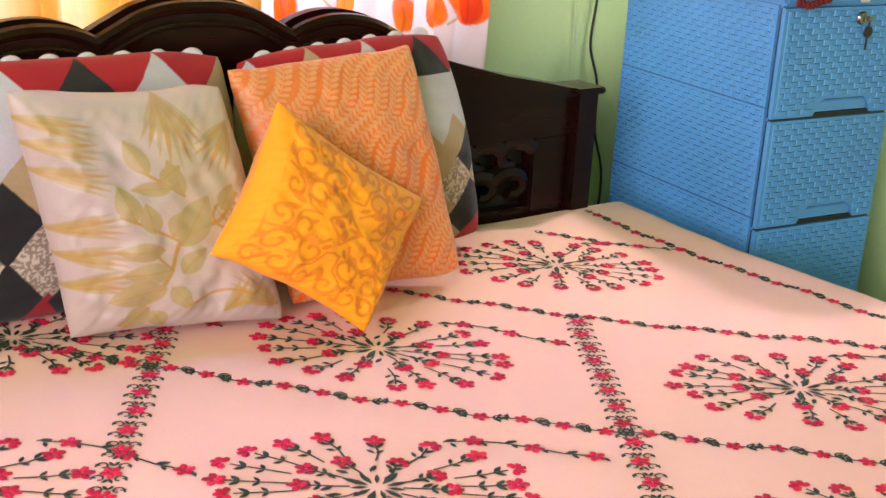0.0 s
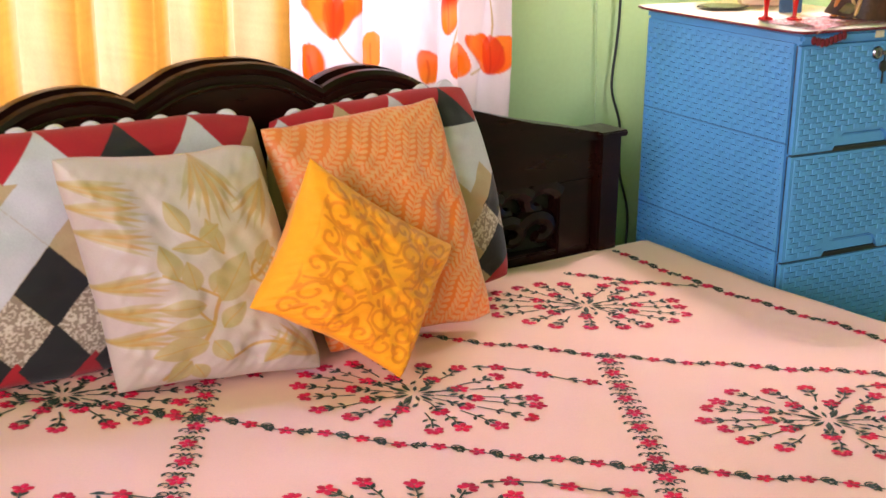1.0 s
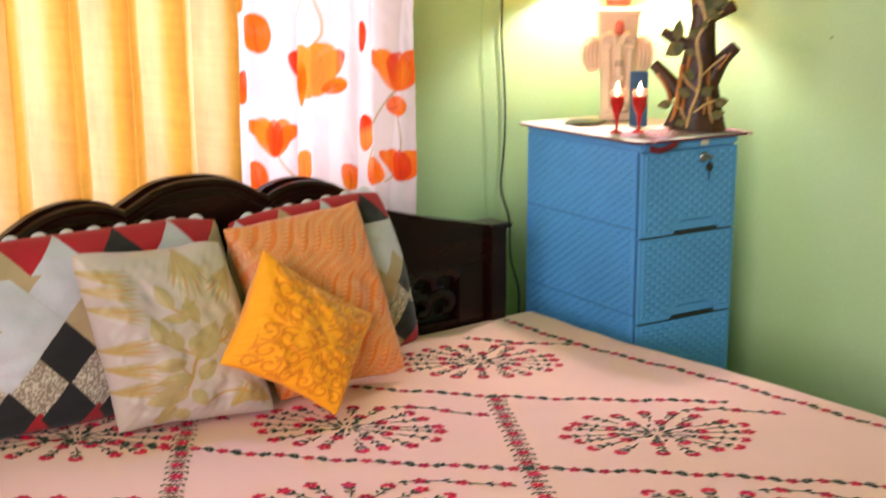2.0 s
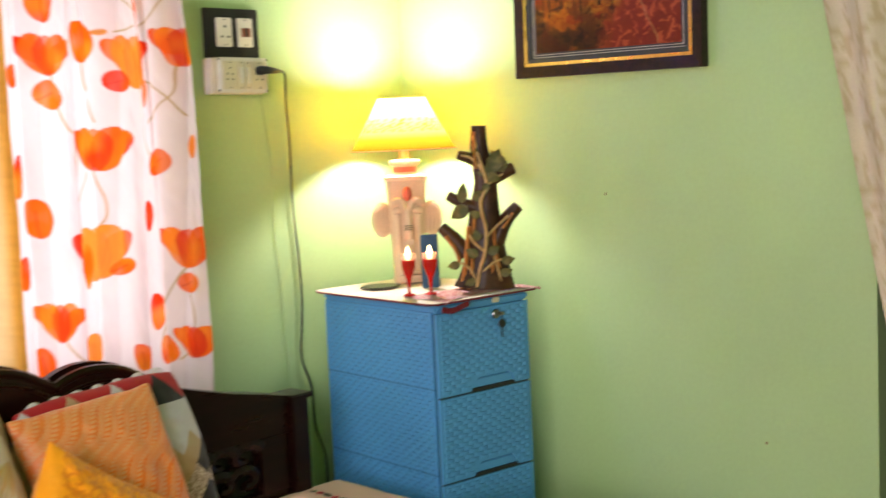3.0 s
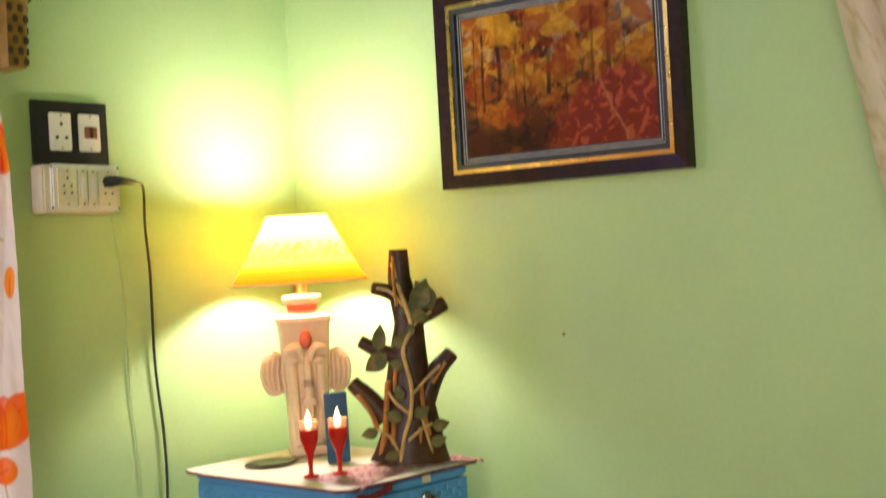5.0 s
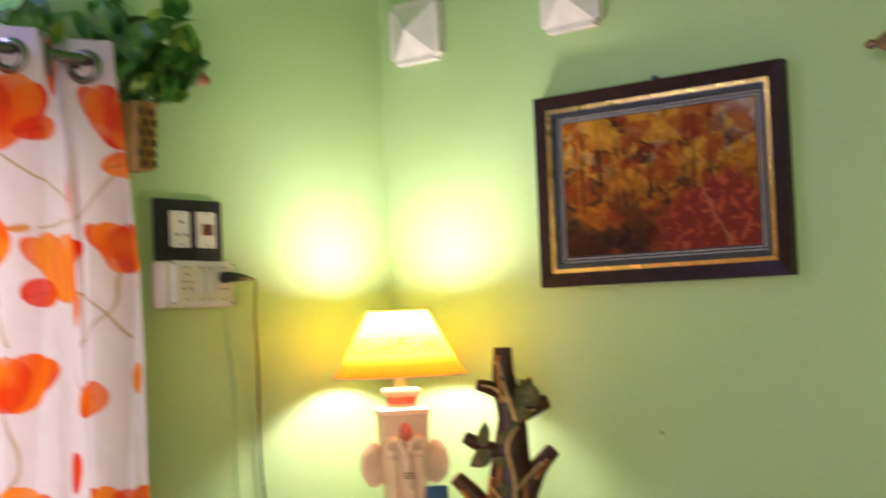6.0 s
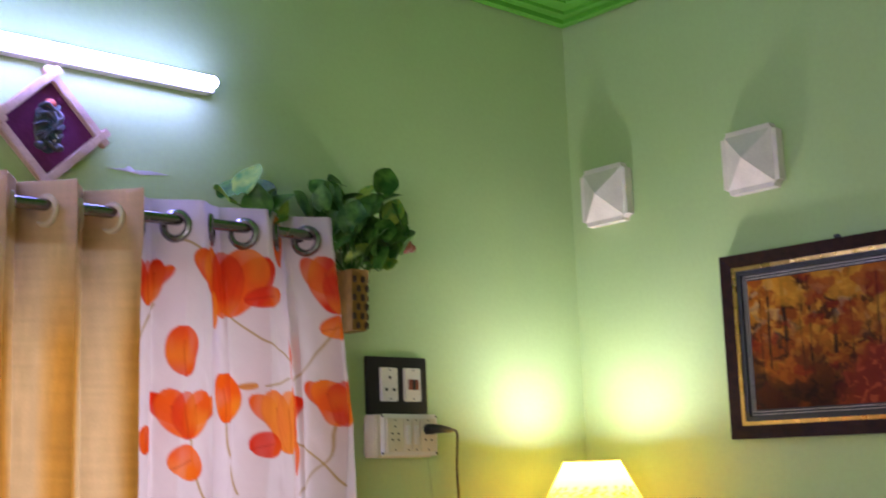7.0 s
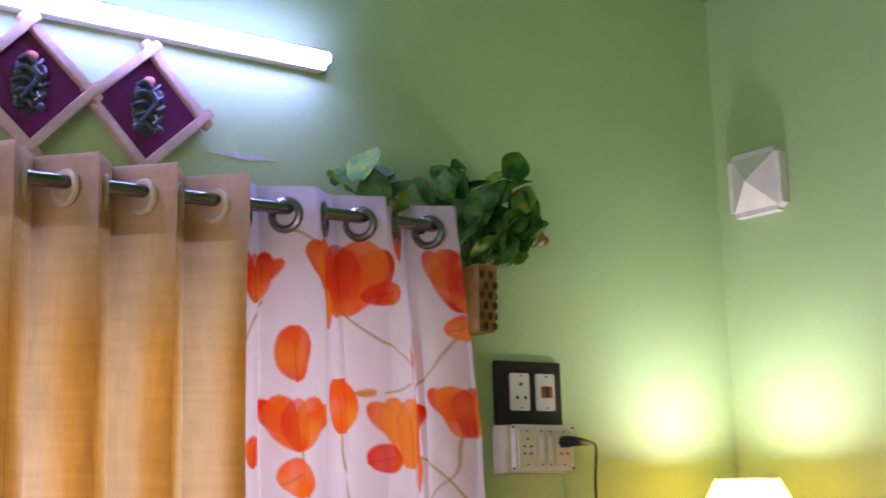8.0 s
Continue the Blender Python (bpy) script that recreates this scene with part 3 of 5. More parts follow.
for x, y, a in ((-1.361, -0.644, 0), (-1.560, -0.952, 0.1), (-0.947, -1.018, 0.1), (-0.907, -0.485, 0.25), (-1.770, -0.402, 0.1), (-1.151, -1.335, 0), (-1.963, -0.728, 0), (-1.763, -1.283, 0), (-1.349, -1.661, 0)):
    medallion(x, y, row_ang + a)


def stitched(name, vs, fs, mat, label):
    me = bpy.data.meshes.new(name)
    me.from_pydata(vs, [], fs)
    me.materials.append(mat)
    me.update()
    ob = tagged(new(name, me), label, kind="stuff")
    ob.parent = spread


stitched("flower_embroidery", red_v, red_f, RED_THREAD, "red embroidered flowers")
stitched("vine_embroidery", gr_v, gr_f, GREEN_THREAD, "dark green embroidered vines and leaves")


# ---- cushions and pillows ----
def cushion(name, tl, tr, br, bl, thick, mat, paint, label, category, group="", n=130, pinch=0.035, rough=0.0, seed=0):
    """A stuffed square: two bulging faces that meet in a seam."""
    tl, tr, br, bl = (np.array(c, float) for c in (tl, tr, br, bl))
    size = (np.linalg.norm(tr - tl) + np.linalg.norm(br - bl)) / 2, (np.linalg.norm(tl - bl) + np.linalg.norm(tr - br)) / 2
    normal = np.cross(tr - tl, bl - tl)
    normal /= np.linalg.norm(normal)
    if normal[1] > 0:
        normal = -normal
    ob = None
    for front in (1, -1):
        k = n if front == 1 else 30
        u, v = np.meshgrid(np.linspace(-1, 1, k), np.linspace(-1, 1, k), indexing="ij")
        pu, pv = u * (1 - pinch * (1 - v ** 2)), v * (1 - pinch * (1 - u ** 2))
        pu = pu + 0.030 * (value_noise(v * 2.6 + 9, u * 0.9, seed + 5) - 0.5) * np.abs(u) ** 3
        pv = pv + 0.034 * (value_noise(u * 2.9 + 4, v * 0.9, seed + 6) - 0.5) * np.abs(v) ** 3
        tuck = 1 - 0.030 * (u * v) ** 6
        pu, pv = pu * tuck, pv * tuck
        a, b = ((pu + 1) / 2)[..., None], ((pv + 1) / 2)[..., None]
        P = (bl * (1 - a) + br * a) * (1 - b) + (tl * (1 - a) + tr * a) * b
        bulge = ((1 - u ** 2) * (1 - v ** 2))
        h = thick * np.clip(bulge, 0, 1) ** 0.42
        edge = np.minimum(1 - np.abs(u), 1 - np.abs(v))
        ripple = (value_noise(u * 3.1 + seed, v * 2.7, seed) - 0.5) * 0.013 + (value_noise(u * 7 + v * 4, v * 8 - u * 3, seed + 1) - 0.5) * 0.006
        gather = rough * np.exp(-edge * 7) * np.sin((u - v) * 46 + 3 * value_noise(u * 4, v * 4, 3)) * np.clip(edge * 12, 0, 1)
        h = h + (ripple + gather) * np.clip(edge * 5, 0, 1)
        P = P + normal * (front * h)[..., None]
        if front == -1:
            P = P[::-1]
        s, t = (u + 1) / 2 * size[0], (v + 1) / 2 * size[1]
        me = grid_mesh(name, P, mat, paint(s, t, size))
        if front == 1:
            ob = tagged(new(name, me), label, category, group)
        else:
            back = new("back_cover", me)
            back.parent = ob
    return ob


def patchwork(seed):
    def paint(s, t, size):
        beige, red, black, white, mottled = (0.38, 0.265, 0.14), (0.36, 0.005, 0.010), (0.008, 0.007, 0.008), (0.46, 0.44, 0.47), (0.24, 0.18, 0.13)
        base = np.ones(s.shape + (3,)) * np.array(beige)
        speck = np.where((value_noise(s * 380, t * 380, 5) > 0.55)[..., None], np.array((0.50, 0.42, 0.33)), np.array(mottled))

        def diamond(cx, cy, w, h, c):
            nonlocal base
            base = np.where((np.abs(s - cx) / w + np.abs(t - cy) / h < 1)[..., None], c if hasattr(c, "shape") else np.array(c), base)

        if seed == 0:
            for k in range(5):
                x = 0.05 + 0.105 * k
                diamond(x, 0.245, 0.052, 0.055, white)
                diamond(x + 0.052, 0.190, 0.052, 0.055, white if k % 2 else beige)
                diamond(x, 0.135, 0.052, 0.055, black if k % 2 == 0 else white)
                diamond(x + 0.052, 0.080, 0.052, 0.055, speck)
                diamond(x, 0.025, 0.052, 0.062, black)
                diamond(x + 0.052, -0.020, 0.052, 0.060, red if k < 3 else black)
        else:
            W = size[0]
            diamond(W - 0.075, 0.245, 0.075, 0.085, white)
            diamond(W - 0.005, 0.225, 0.045, 0.075, white)
            diamond(W - 0.040, 0.160, 0.045, 0.050, beige)
            diamond(W - 0.010, 0.140, 0.045, 0.048, black)
            diamond(W - 0.050, 0.095, 0.045, 0.048, speck)
            diamond(W - 0.005, 0.088, 0.035, 0.040, speck)
            diamond(W - 0.020, 0.045, 0.062, 0.058, black)
            diamond(W - 0.002, 0.005, 0.060, 0.042, red)
        # triangles along the upper edge
        e, w = size[1] - t, 0.062
        q = s / 0.108 + 0.35 * seed
        saw = np.abs((q % 1) - 0.5) * 2
        tri = (e < w) & (e >= w * saw)
        alt = np.floor(q).astype(int) % 4
        base = np.where(((e < w) & (e < w * saw))[..., None], np.array(red), base)
        for k, c in ((0, white), (1, beige), (2, white), (3, black)):
            base = np.where((tri & (alt == k))[..., None], np.array(c), base)
        return base
    return paint


def leafy_satin(s, t, size):
    base = np.ones(s.shape + (3,)) * np.array((0.45, 0.352, 0.315))
    warm = value_noise(s * 9 + 3, t * 8, 31) * 0.6 + np.clip((s / size[0] + t / size[1] - 0.9) * 0.9, 0, 0.6)
    base = blend(base, np.clip(warm - 0.25, 0, 0.55), (0.50, 0.38, 0.20))
    pale, gold = (0.37, 0.275, 0.105), (0.42, 0.21, 0.018)

    def stem(*pts, w=0.0022):
        nonlocal base
        line = spline([Vector((u * size[0], v * size[1], 0)) for u, v in pts], 5)
        base = blend(base, stroke_mask(s, t, [(p.x, p.y) for p in line], w, 0.0014) * 0.85, gold)

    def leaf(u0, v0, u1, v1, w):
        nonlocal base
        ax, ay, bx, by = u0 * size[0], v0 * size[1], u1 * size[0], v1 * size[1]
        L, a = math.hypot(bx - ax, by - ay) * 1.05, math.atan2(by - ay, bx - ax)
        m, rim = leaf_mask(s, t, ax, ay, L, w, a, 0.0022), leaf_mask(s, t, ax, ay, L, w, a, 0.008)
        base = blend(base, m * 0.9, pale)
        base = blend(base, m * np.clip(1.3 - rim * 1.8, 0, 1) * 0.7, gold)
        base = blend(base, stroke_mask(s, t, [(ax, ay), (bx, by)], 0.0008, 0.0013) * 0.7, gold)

    def spray(u, v, a0, count, length, gap=0.16):
        """A fan of thin golden blades."""
        nonlocal base
        for k in range(count):
            a = a0 + (k - (count - 1) / 2) * gap
            m = leaf_mask(s, t, u * size[0], v * size[1], length * (1 - 0.07 * abs(k - (count - 1) / 2)), 0.0085, a, 0.0022)
            base = blend(base, m * 0.75, gold if k % 2 else pale)

    for v, a in ((0.90, -0.22), (0.80, -0.10), (0.70, -0.18), (0.47, 0.05), (0.37, -0.12), (0.24, 0.0)):
        spray(-0.02, v, a, 5, 0.098, 0.11)
    spray(0.63, 1.0, -1.57, 9, 0.105)
    spray(0.95, 0.86, -2.4, 6, 0.09)
    spray(0.97, 0.08, 2.55, 6, 0.085)
    spray(0.68, 0.07, 0.7, 5, 0.07)
    spray(0.90, 0.36, 1.9, 6, 0.08)
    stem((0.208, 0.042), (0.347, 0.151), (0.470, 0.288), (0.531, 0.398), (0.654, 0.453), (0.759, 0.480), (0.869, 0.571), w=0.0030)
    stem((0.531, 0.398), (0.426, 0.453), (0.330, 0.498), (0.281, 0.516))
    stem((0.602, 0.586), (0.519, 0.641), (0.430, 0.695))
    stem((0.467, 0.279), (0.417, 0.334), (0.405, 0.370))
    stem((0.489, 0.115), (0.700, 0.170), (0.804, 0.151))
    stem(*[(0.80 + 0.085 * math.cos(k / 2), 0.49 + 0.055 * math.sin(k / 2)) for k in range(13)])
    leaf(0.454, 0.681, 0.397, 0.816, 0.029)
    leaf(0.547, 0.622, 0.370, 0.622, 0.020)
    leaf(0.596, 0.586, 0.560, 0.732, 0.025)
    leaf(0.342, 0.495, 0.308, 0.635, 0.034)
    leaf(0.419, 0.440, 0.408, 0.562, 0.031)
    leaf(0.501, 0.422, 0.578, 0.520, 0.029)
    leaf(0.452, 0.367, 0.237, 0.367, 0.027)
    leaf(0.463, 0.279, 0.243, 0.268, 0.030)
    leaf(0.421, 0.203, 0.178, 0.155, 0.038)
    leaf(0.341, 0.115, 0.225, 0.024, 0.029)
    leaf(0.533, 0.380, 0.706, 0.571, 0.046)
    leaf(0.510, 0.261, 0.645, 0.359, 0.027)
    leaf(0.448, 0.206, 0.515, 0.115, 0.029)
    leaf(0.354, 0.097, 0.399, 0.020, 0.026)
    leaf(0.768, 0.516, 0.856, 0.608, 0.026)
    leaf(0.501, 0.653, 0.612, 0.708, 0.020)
    return base


def leafy_brocade(s, t, size):
    base = np.ones(s.shape + (3,)) * np.array((0.76, 0.155, 0.003))
    pale = (0.74, 0.36, 0.15)
    for row in range(-9, 10):
        off = 0.0265 * row
        px, py = 0.15 - off * 0.70 - 0.25 * 0.71, 0.15 + off * 0.71 - 0.25 * 0.70
        pts, th = [], 0.0
        for k in range(54):
            th = 0.78 + 0.30 * math.sin(k * 0.46 + row * 0.7)
            px, py = px + 0.0096 * math.cos(th), py + 0.0096 * math.sin(th)
            pts.append((px, py))
            if -0.02 < px < size[0] + 0.02 and -0.02 < py < size[1] + 0.02:
                for q in (1, -1):
                    a = th + q * 0.85
                    base = blend(base, oval_mask(s, t, px + 0.0014 * math.cos(a), py + 0.0014 * math.sin(a), 0.0140, 0.0060, a, 0.0010) * 0.72, pale)
        base = blend(base, stroke_mask(s, t, pts, 0.0006, 0.0010) * 0.8, pale)
    fade = np.clip(1 - (s - t + 0.30) * 5, 0, 0.75)
    return blend(base, fade * 0.20, (0.64, 0.34, 0.15))


def damask_velvet(s, t, size):
    base = np.ones(s.shape + (3,)) * np.array((0.90, 0.325, 0.0012))
    dark = (0.62, 0.135, 0.002)
    x, y = s - size[0] / 2, t - size[1] / 2
    p, q = np.abs(x) + 0.002 * np.sin(y * 90), np.abs(y) + 0.002 * np.sin(x * 80)
    mask = np.zeros(s.shape)

    def scroll(cx, cy, r0, a0, turns, w, sign=1):
        n = 26
        return stroke_mask(p, q, [(cx + r0 * (1 - 0.75 * k / n) * math.cos(a0 + sign * turns * 6.283 * k / n), cy + r0 * (1 - 0.75 * k / n) * math.sin(a0 + sign * turns * 6.283 * k / n)) for k in range(n)], w * 1.35, 0.0016)

    for cx, cy, r0, a0, turns, w, sign in ((0.036, 0.060, 0.024, -1.2, 1.2, 0.0022, 1), (0.060, 0.030, 0.022, 2.8, 1.1, 0.0022, -1), (0.088, 0.066, 0.022, 3.6, 1.2, 0.0020, 1), (0.064, 0.096, 0.020, -1.5, 1.1, 0.0020, -1),
                                           (0.098, 0.022, 0.017, 2.0, 1.1, 0.0020, 1), (0.020, 0.099, 0.017, -0.5, 1.1, 0.0020, 1), (0.100, 0.100, 0.016, 4.0, 1.0, 0.0020, 1)):
        mask = np.maximum(mask, scroll(cx, cy, r0, a0, turns, w, sign))
    for pts, w in (([(0.0, 0.030), (0.010, 0.016), (0.030, 0.0)], 0.0028), ([(0.018, 0.028), (0.030, 0.040), (0.052, 0.050), (0.070, 0.052)], 0.0022), ([(0.0, 0.046), (0.014, 0.050), (0.018, 0.075), (0.040, 0.090)], 0.0022),
                   ([(0.046, 0.0), (0.070, 0.008), (0.082, 0.040), (0.110, 0.048)], 0.0022), ([(0.0, 0.120), (0.030, 0.116), (0.044, 0.104)], 0.0020), ([(0.120, 0.0), (0.116, 0.040), (0.112, 0.080)], 0.0018)):
        mask = np.maximum(mask, stroke_mask(p, q, pts, w, 0.0016))
    for cx, cy, L, W, a in ((0.0, 0.004, 0.020, 0.012, 1.57), (0.004, 0.0, 0.020, 0.012, 0), (0.030, 0.036, 0.020, 0.010, 0.9), (0.052, 0.066, 0.022, 0.010, 1.3), (0.070, 0.040, 0.022, 0.010, 0.5), (0.078, 0.086, 0.022, 0.010, 0.8),
                            (0.0, 0.074, 0.026, 0.012, 1.3), (0.074, 0.004, 0.026, 0.012, 0.3), (0.040, 0.108, 0.018, 0.009, 0.3), (0.108, 0.058, 0.018, 0.009, 1.4), (0.044, 0.012, 0.018, 0.008, 0.8), (0.012, 0.036, 0.018, 0.008, 0.7)):
        mask = np.maximum(mask, oval_mask(p, q, cx, cy, L, W, a, 0.0016))
    inside = np.clip((0.118 - np.maximum(np.abs(x), np.abs(y))) / 0.006, 0, 1)
    return blend(base, mask * inside * 0.62, dark)


big_l = cushion("pillow", (-2.03, -0.300, 1.005), (-1.415, -0.300, 1.000), (-1.44, -0.345, 0.672), (-2.02, -0.345, 0.672), 0.062, PRINT_COTTON, patchwork(0), "red, black, white and beige patchwork pillow with scalloped edge", "pillow", "patchwork pillows", n=300, pinch=-0.035)
big_r = cushion("pillow", (-1.40, -0.300, 0.985), (-1.035, -0.300, 1.010), (-0.965, -0.350, 0.670), (-1.41, -0.345, 0.672), 0.062, PRINT_COTTON, patchwork(1), "red, black, white and beige patchwork pillow with scalloped edge", "pillow", "patchwork pillows", n=300, pinch=-0.035, seed=4)
for ob, a, b, cnt in ((big_l, (-2.0, 1.010), (-1.44, 1.000), 11), (big_r, (-1.375, 0.988), (-1.05, 1.012), 7)):
    for k in range(cnt):
        t = (k + 0.5) / cnt
        bm = lathe(bmesh.new(), [(0.001, -0.005), (0.017, -0.005), (0.0200, 0), (0.017, 0.005), (0.001, 0.005)], 20,
                   pose(a[0] + (b[0] - a[0]) * t, -0.297, a[1] + (b[1] - a[1]) * t - 0.012, 90, 0, 6 * math.sin(k * 3)))
        part("scallop", bm, SCALLOP_CLOTH, ob)
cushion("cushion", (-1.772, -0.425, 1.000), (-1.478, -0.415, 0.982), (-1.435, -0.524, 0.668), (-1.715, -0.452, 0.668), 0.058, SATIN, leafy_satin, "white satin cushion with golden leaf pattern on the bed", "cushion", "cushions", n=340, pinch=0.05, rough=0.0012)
cushion("cushion", (-1.448, -0.365, 0.990), (-1.132, -0.358, 1.006), (-1.105, -0.487, 0.668), (-1.40, -0.475, 0.665), 0.052, BROCADE, leafy_brocade, "orange brocade cushion with pale leaf sprigs", "cushion", "cushions", n=340, pinch=0.035, seed=7, rough=0.0015)
cushion("cushion", (-1.440, -0.500, 0.975), (-1.185, -0.488, 0.803), (-1.366, -0.620, 0.668), (-1.555, -0.530, 0.785), 0.056, VELVET, damask_velvet, "small golden yellow velvet cushion with damask scrolls", "cushion", "cushions", n=320, pinch=0.105, seed=11, rough=0.0025)

# ---- chest of drawers ----
CX0, CX1, CYF, CYB = -0.450, -0.152, -0.513, -0.062
CHEST_AT = Matrix.Translation((CX0, CYF, 0)) @ Matrix.Rotation(radians(-7), 4, "Z") @ Matrix.Translation((-CX0, -CYF, 0))
SEAM = [1.055, 0.853, 0.647, 0.441, 0.235, 0.030]
chest = empty("chest_of_drawers", "tall blue plastic chest of drawers with woven rattan texture", "chest of drawers", CHEST_AT)


def weave(o, u, v, nrm, w, h, skip=None):
    """Raised basketwork strands over a panel."""
    o, u, v, nrm = Vector(o), Vector(u), Vector(v), Vector(nrm)
    vs, fs = [], []
    rows, ln = round(h / 0.0104), 0.0310
    rh = h / rows
    for r in range(rows):
        x = -ln * (0.5 if r % 2 else 0.0)
        while x < w:
            a, b = max(x + 0.0006, 0), min(x + ln - 0.0006, w)
            c, d = r * rh + 0.0003, (r + 1) * rh - 0.0003
            x += ln
            if b - a < 0.004 or skip and skip((a + b) / 2, (c + d) / 2):
                continue
            k = len(vs)
            g = min(0.0110, (b - a) * 0.38)
            for p, q, e in ((a, c, 0), (b, c, 0), (b, d, 0), (a, d, 0), (a + 0.001, c, 0.45), (a + g, c + 0.0012, 1), (b - g, c + 0.0012, 1), (b - 0.001, c, 0.45), (b - 0.001, d, 0.45), (b - g, d - 0.0012, 1), (a + g, d - 0.0012, 1), (a + 0.001, d, 0.45),
                            (a + g, c + 0.0010, 0), (b - g, c + 0.0010, 0), (b - g, d - 0.0010, 0), (a + g, d - 0.0010, 0)):
                vs.append(tuple(o + u * p + v * q + nrm * (0.0028 * e)))
            fs += [tuple(k + n for n in f) for f in ((4, 5, 10, 11), (5, 6, 9, 10), (6, 7, 8, 9), (5, 12, 13, 6), (9, 14, 15, 10), (4, 12, 5), (6, 13, 7), (8, 14, 9), (10, 15, 11), (0, 4, 11, 3), (7, 1, 2, 8))]
    me = bpy.data.meshes.new("weave")
    me.from_pydata(vs, [], fs)
    me.materials.append(BLUE_PLASTIC)
    me.update()
    return me


bm = rbox(CX0, CX1, CYF + 0.012, CYB, 0.02, 1.062, r=0.006)
body = part("body", bm, BLUE_PLASTIC, chest)
bm = rbox(CX0 - 0.001, CX1 + 0.001, CYF - 0.002, CYB + 0.001, 1.056, 1.076, r=0.006)
part("lid", bm, BLUE_PLASTIC, chest)
for k in range(5):
    zt, zb = SEAM[k] - 0.0025, SEAM[k + 1] + 0.0025
    ob = new("side_weave", weave((CX0 - 0.0004, CYB - 0.006, zb + 0.021), (0, -1, 0), (0, 0, 1), (-1, 0, 0), CYB - CYF - 0.026, (zt - zb - 0.004) if k else zt - zb - 0.024))
    tagged(ob, kind="stuff").parent = body
    n0, n1, n2, n3 = CX0 + 0.100, CX0 + 0.122, CX0 + 0.228, CX0 + 0.248
    out = [(CX0 + 0.001, zb), (n0, zb), (n1 - 0.004, zb + 0.026), (n1 + 0.004, zb + 0.031), (n2 - 0.004, zb + 0.031), (n2 + 0.004, zb + 0.026), (n3, zb), (CX1 - 0.003, zb), (CX1 - 0.003, zt), (CX0 + 0.001, zt)]
    drawer = part("drawer", prism(bmesh.new(), out, 0.0092, pose(0, CYF, 0)), BLUE_PLASTIC, chest, smooth=False)
    tagged(new("drawer_weave", weave((CX0 + 0.008, CYF - 0.0003, zb + 0.005), (1, 0, 0), (0, 0, 1), (0, -1, 0), CX1 - CX0 - 0.016, zt - zb - 0.010,
           lambda a, b: 0.086 < a < 0.246 and b < 0.036)), kind="stuff").parent = drawer
    bm = box(bmesh.new(), n1 - 0.012, n2 + 0.012, CYF + 0.004, CYF + 0.0113, zb + 0.006, zb + 0.0275, 0.002)
    part("handle_recess", bm, BLUE_PLASTIC, drawer)
    # black strip in the handle opening, standing in for its shade
    part("handle_gap_shade", rbox(n0 + 0.004, n3 - 0.004, CYF + 0.002, CYF + 0.0113, zb, zb + 0.005, r=0.001), BLACK_PLASTIC, drawer)
    # dark strips along seams and gaps draw the shade inside them
    part("side_seam_shade", rbox(CX0 - 0.0012, CX0 + 0.001, CYF + 0.016, CYB - 0.006, zb + 0.0165, zb + 0.0185, r=0), BLUE_SHADE, body)
    part("corner_gap_shade", rbox(CX0 + 0.0008, CX0 + 0.010, CYF + 0.0095, CYF + 0.0125, zb, zt, r=0), BLACK_PLASTIC, body)
    part("drawer_gap_shade", rbox(CX0 + 0.005, CX1 - 0.005, CYF + 0.005, CYF + 0.0118, zb - 0.005, zb, r=0), BLACK_PLASTIC, body)
LX = CX0 + 0.186
lock = part("lock", lathe(bmesh.new(), [(0.001, 0), (0.0125, 0), (0.0125, 0.003), (0.010, 0.006), (0.001, 0.006)], 24, pose(LX, CYF - 0.001, 1.032, 90, 0, 0)), STEEL, chest, "steel drawer lock")
part("keyhole", rbox(LX - 0.0015, LX + 0.0015, CYF - 0.0085, CYF - 0.0065, 1.026, 1.038, r=0.0005), BLACK_PLASTIC, lock)
part("key_in_lock", rbox(LX + 0.008, LX + 0.022, CYF - 0.012, CYF - 0.0035, 1.028, 1.036, r=0.002), STEEL, lock)
bm = lathe(bmesh.new(), [(0.001, 0), (0.010, 0), (0.011, 0.002), (0.010, 0.004), (0.001, 0.004)], 20, pose(LX + 0.016, CYF - 0.004, 1.007, 90, 0, 0))
box(bm, LX + 0.0135, LX + 0.0175, CYF - 0.0075, CYF - 0.0045, 0.974, 0.999, 0.001)
box(bm, LX + 0.015, LX + 0.017, CYF - 0.008, CYF - 0.005, 1.007, 1.031, 0.0005)
part("hanging_key", bm, BLACK_PLASTIC, chest, "dark key on a ring")
part("label_plate", rbox(LX - 0.01, LX + 0.012, CYF - 0.004, CYF - 0.0015, 1.060, 1.073, r=0.001), CREAM_PLASTIC, chest)

# runner cloth with maroon edge, and a crocheted doily over the front corner
def flat_cloth(outline, z, h):
    return prism(bmesh.new(), [(x, -y) for x, y in outline], h, Matrix.Translation((0, 0, z)) @ Matrix.Rotation(math.pi / 2, 4, "X"))


x0, x1, y0, y1 = CX0 - 0.032, CX1 + 0.022, CYF - 0.018, CYB + 0.004
out = [(x0, y1 - 0.03), (x0 - 0.003, y1 - 0.10), (x0 + 0.006, y0 + 0.018), (x0 + 0.024, y0), (x1 - 0.015, y0), (x1, y0 + 0.016), (x1, y1 - 0.03), (x1 - 0.015, y1), (x0 + 0.012, y1)]
runner = thing("runner_cloth", flat_cloth(out, 1.0785, 0.004), LACE, "cream runner cloth with a maroon edge on the chest", "cloth")
bm = tube(bmesh.new(), [(x, y, 1.0795) for x, y in out + out[:1]], 0.0026, 6)
part("cloth_edge", bm, MAROON, runner)
runner.matrix_world = CHEST_AT
k = 26
P = np.zeros((k, k, 3))
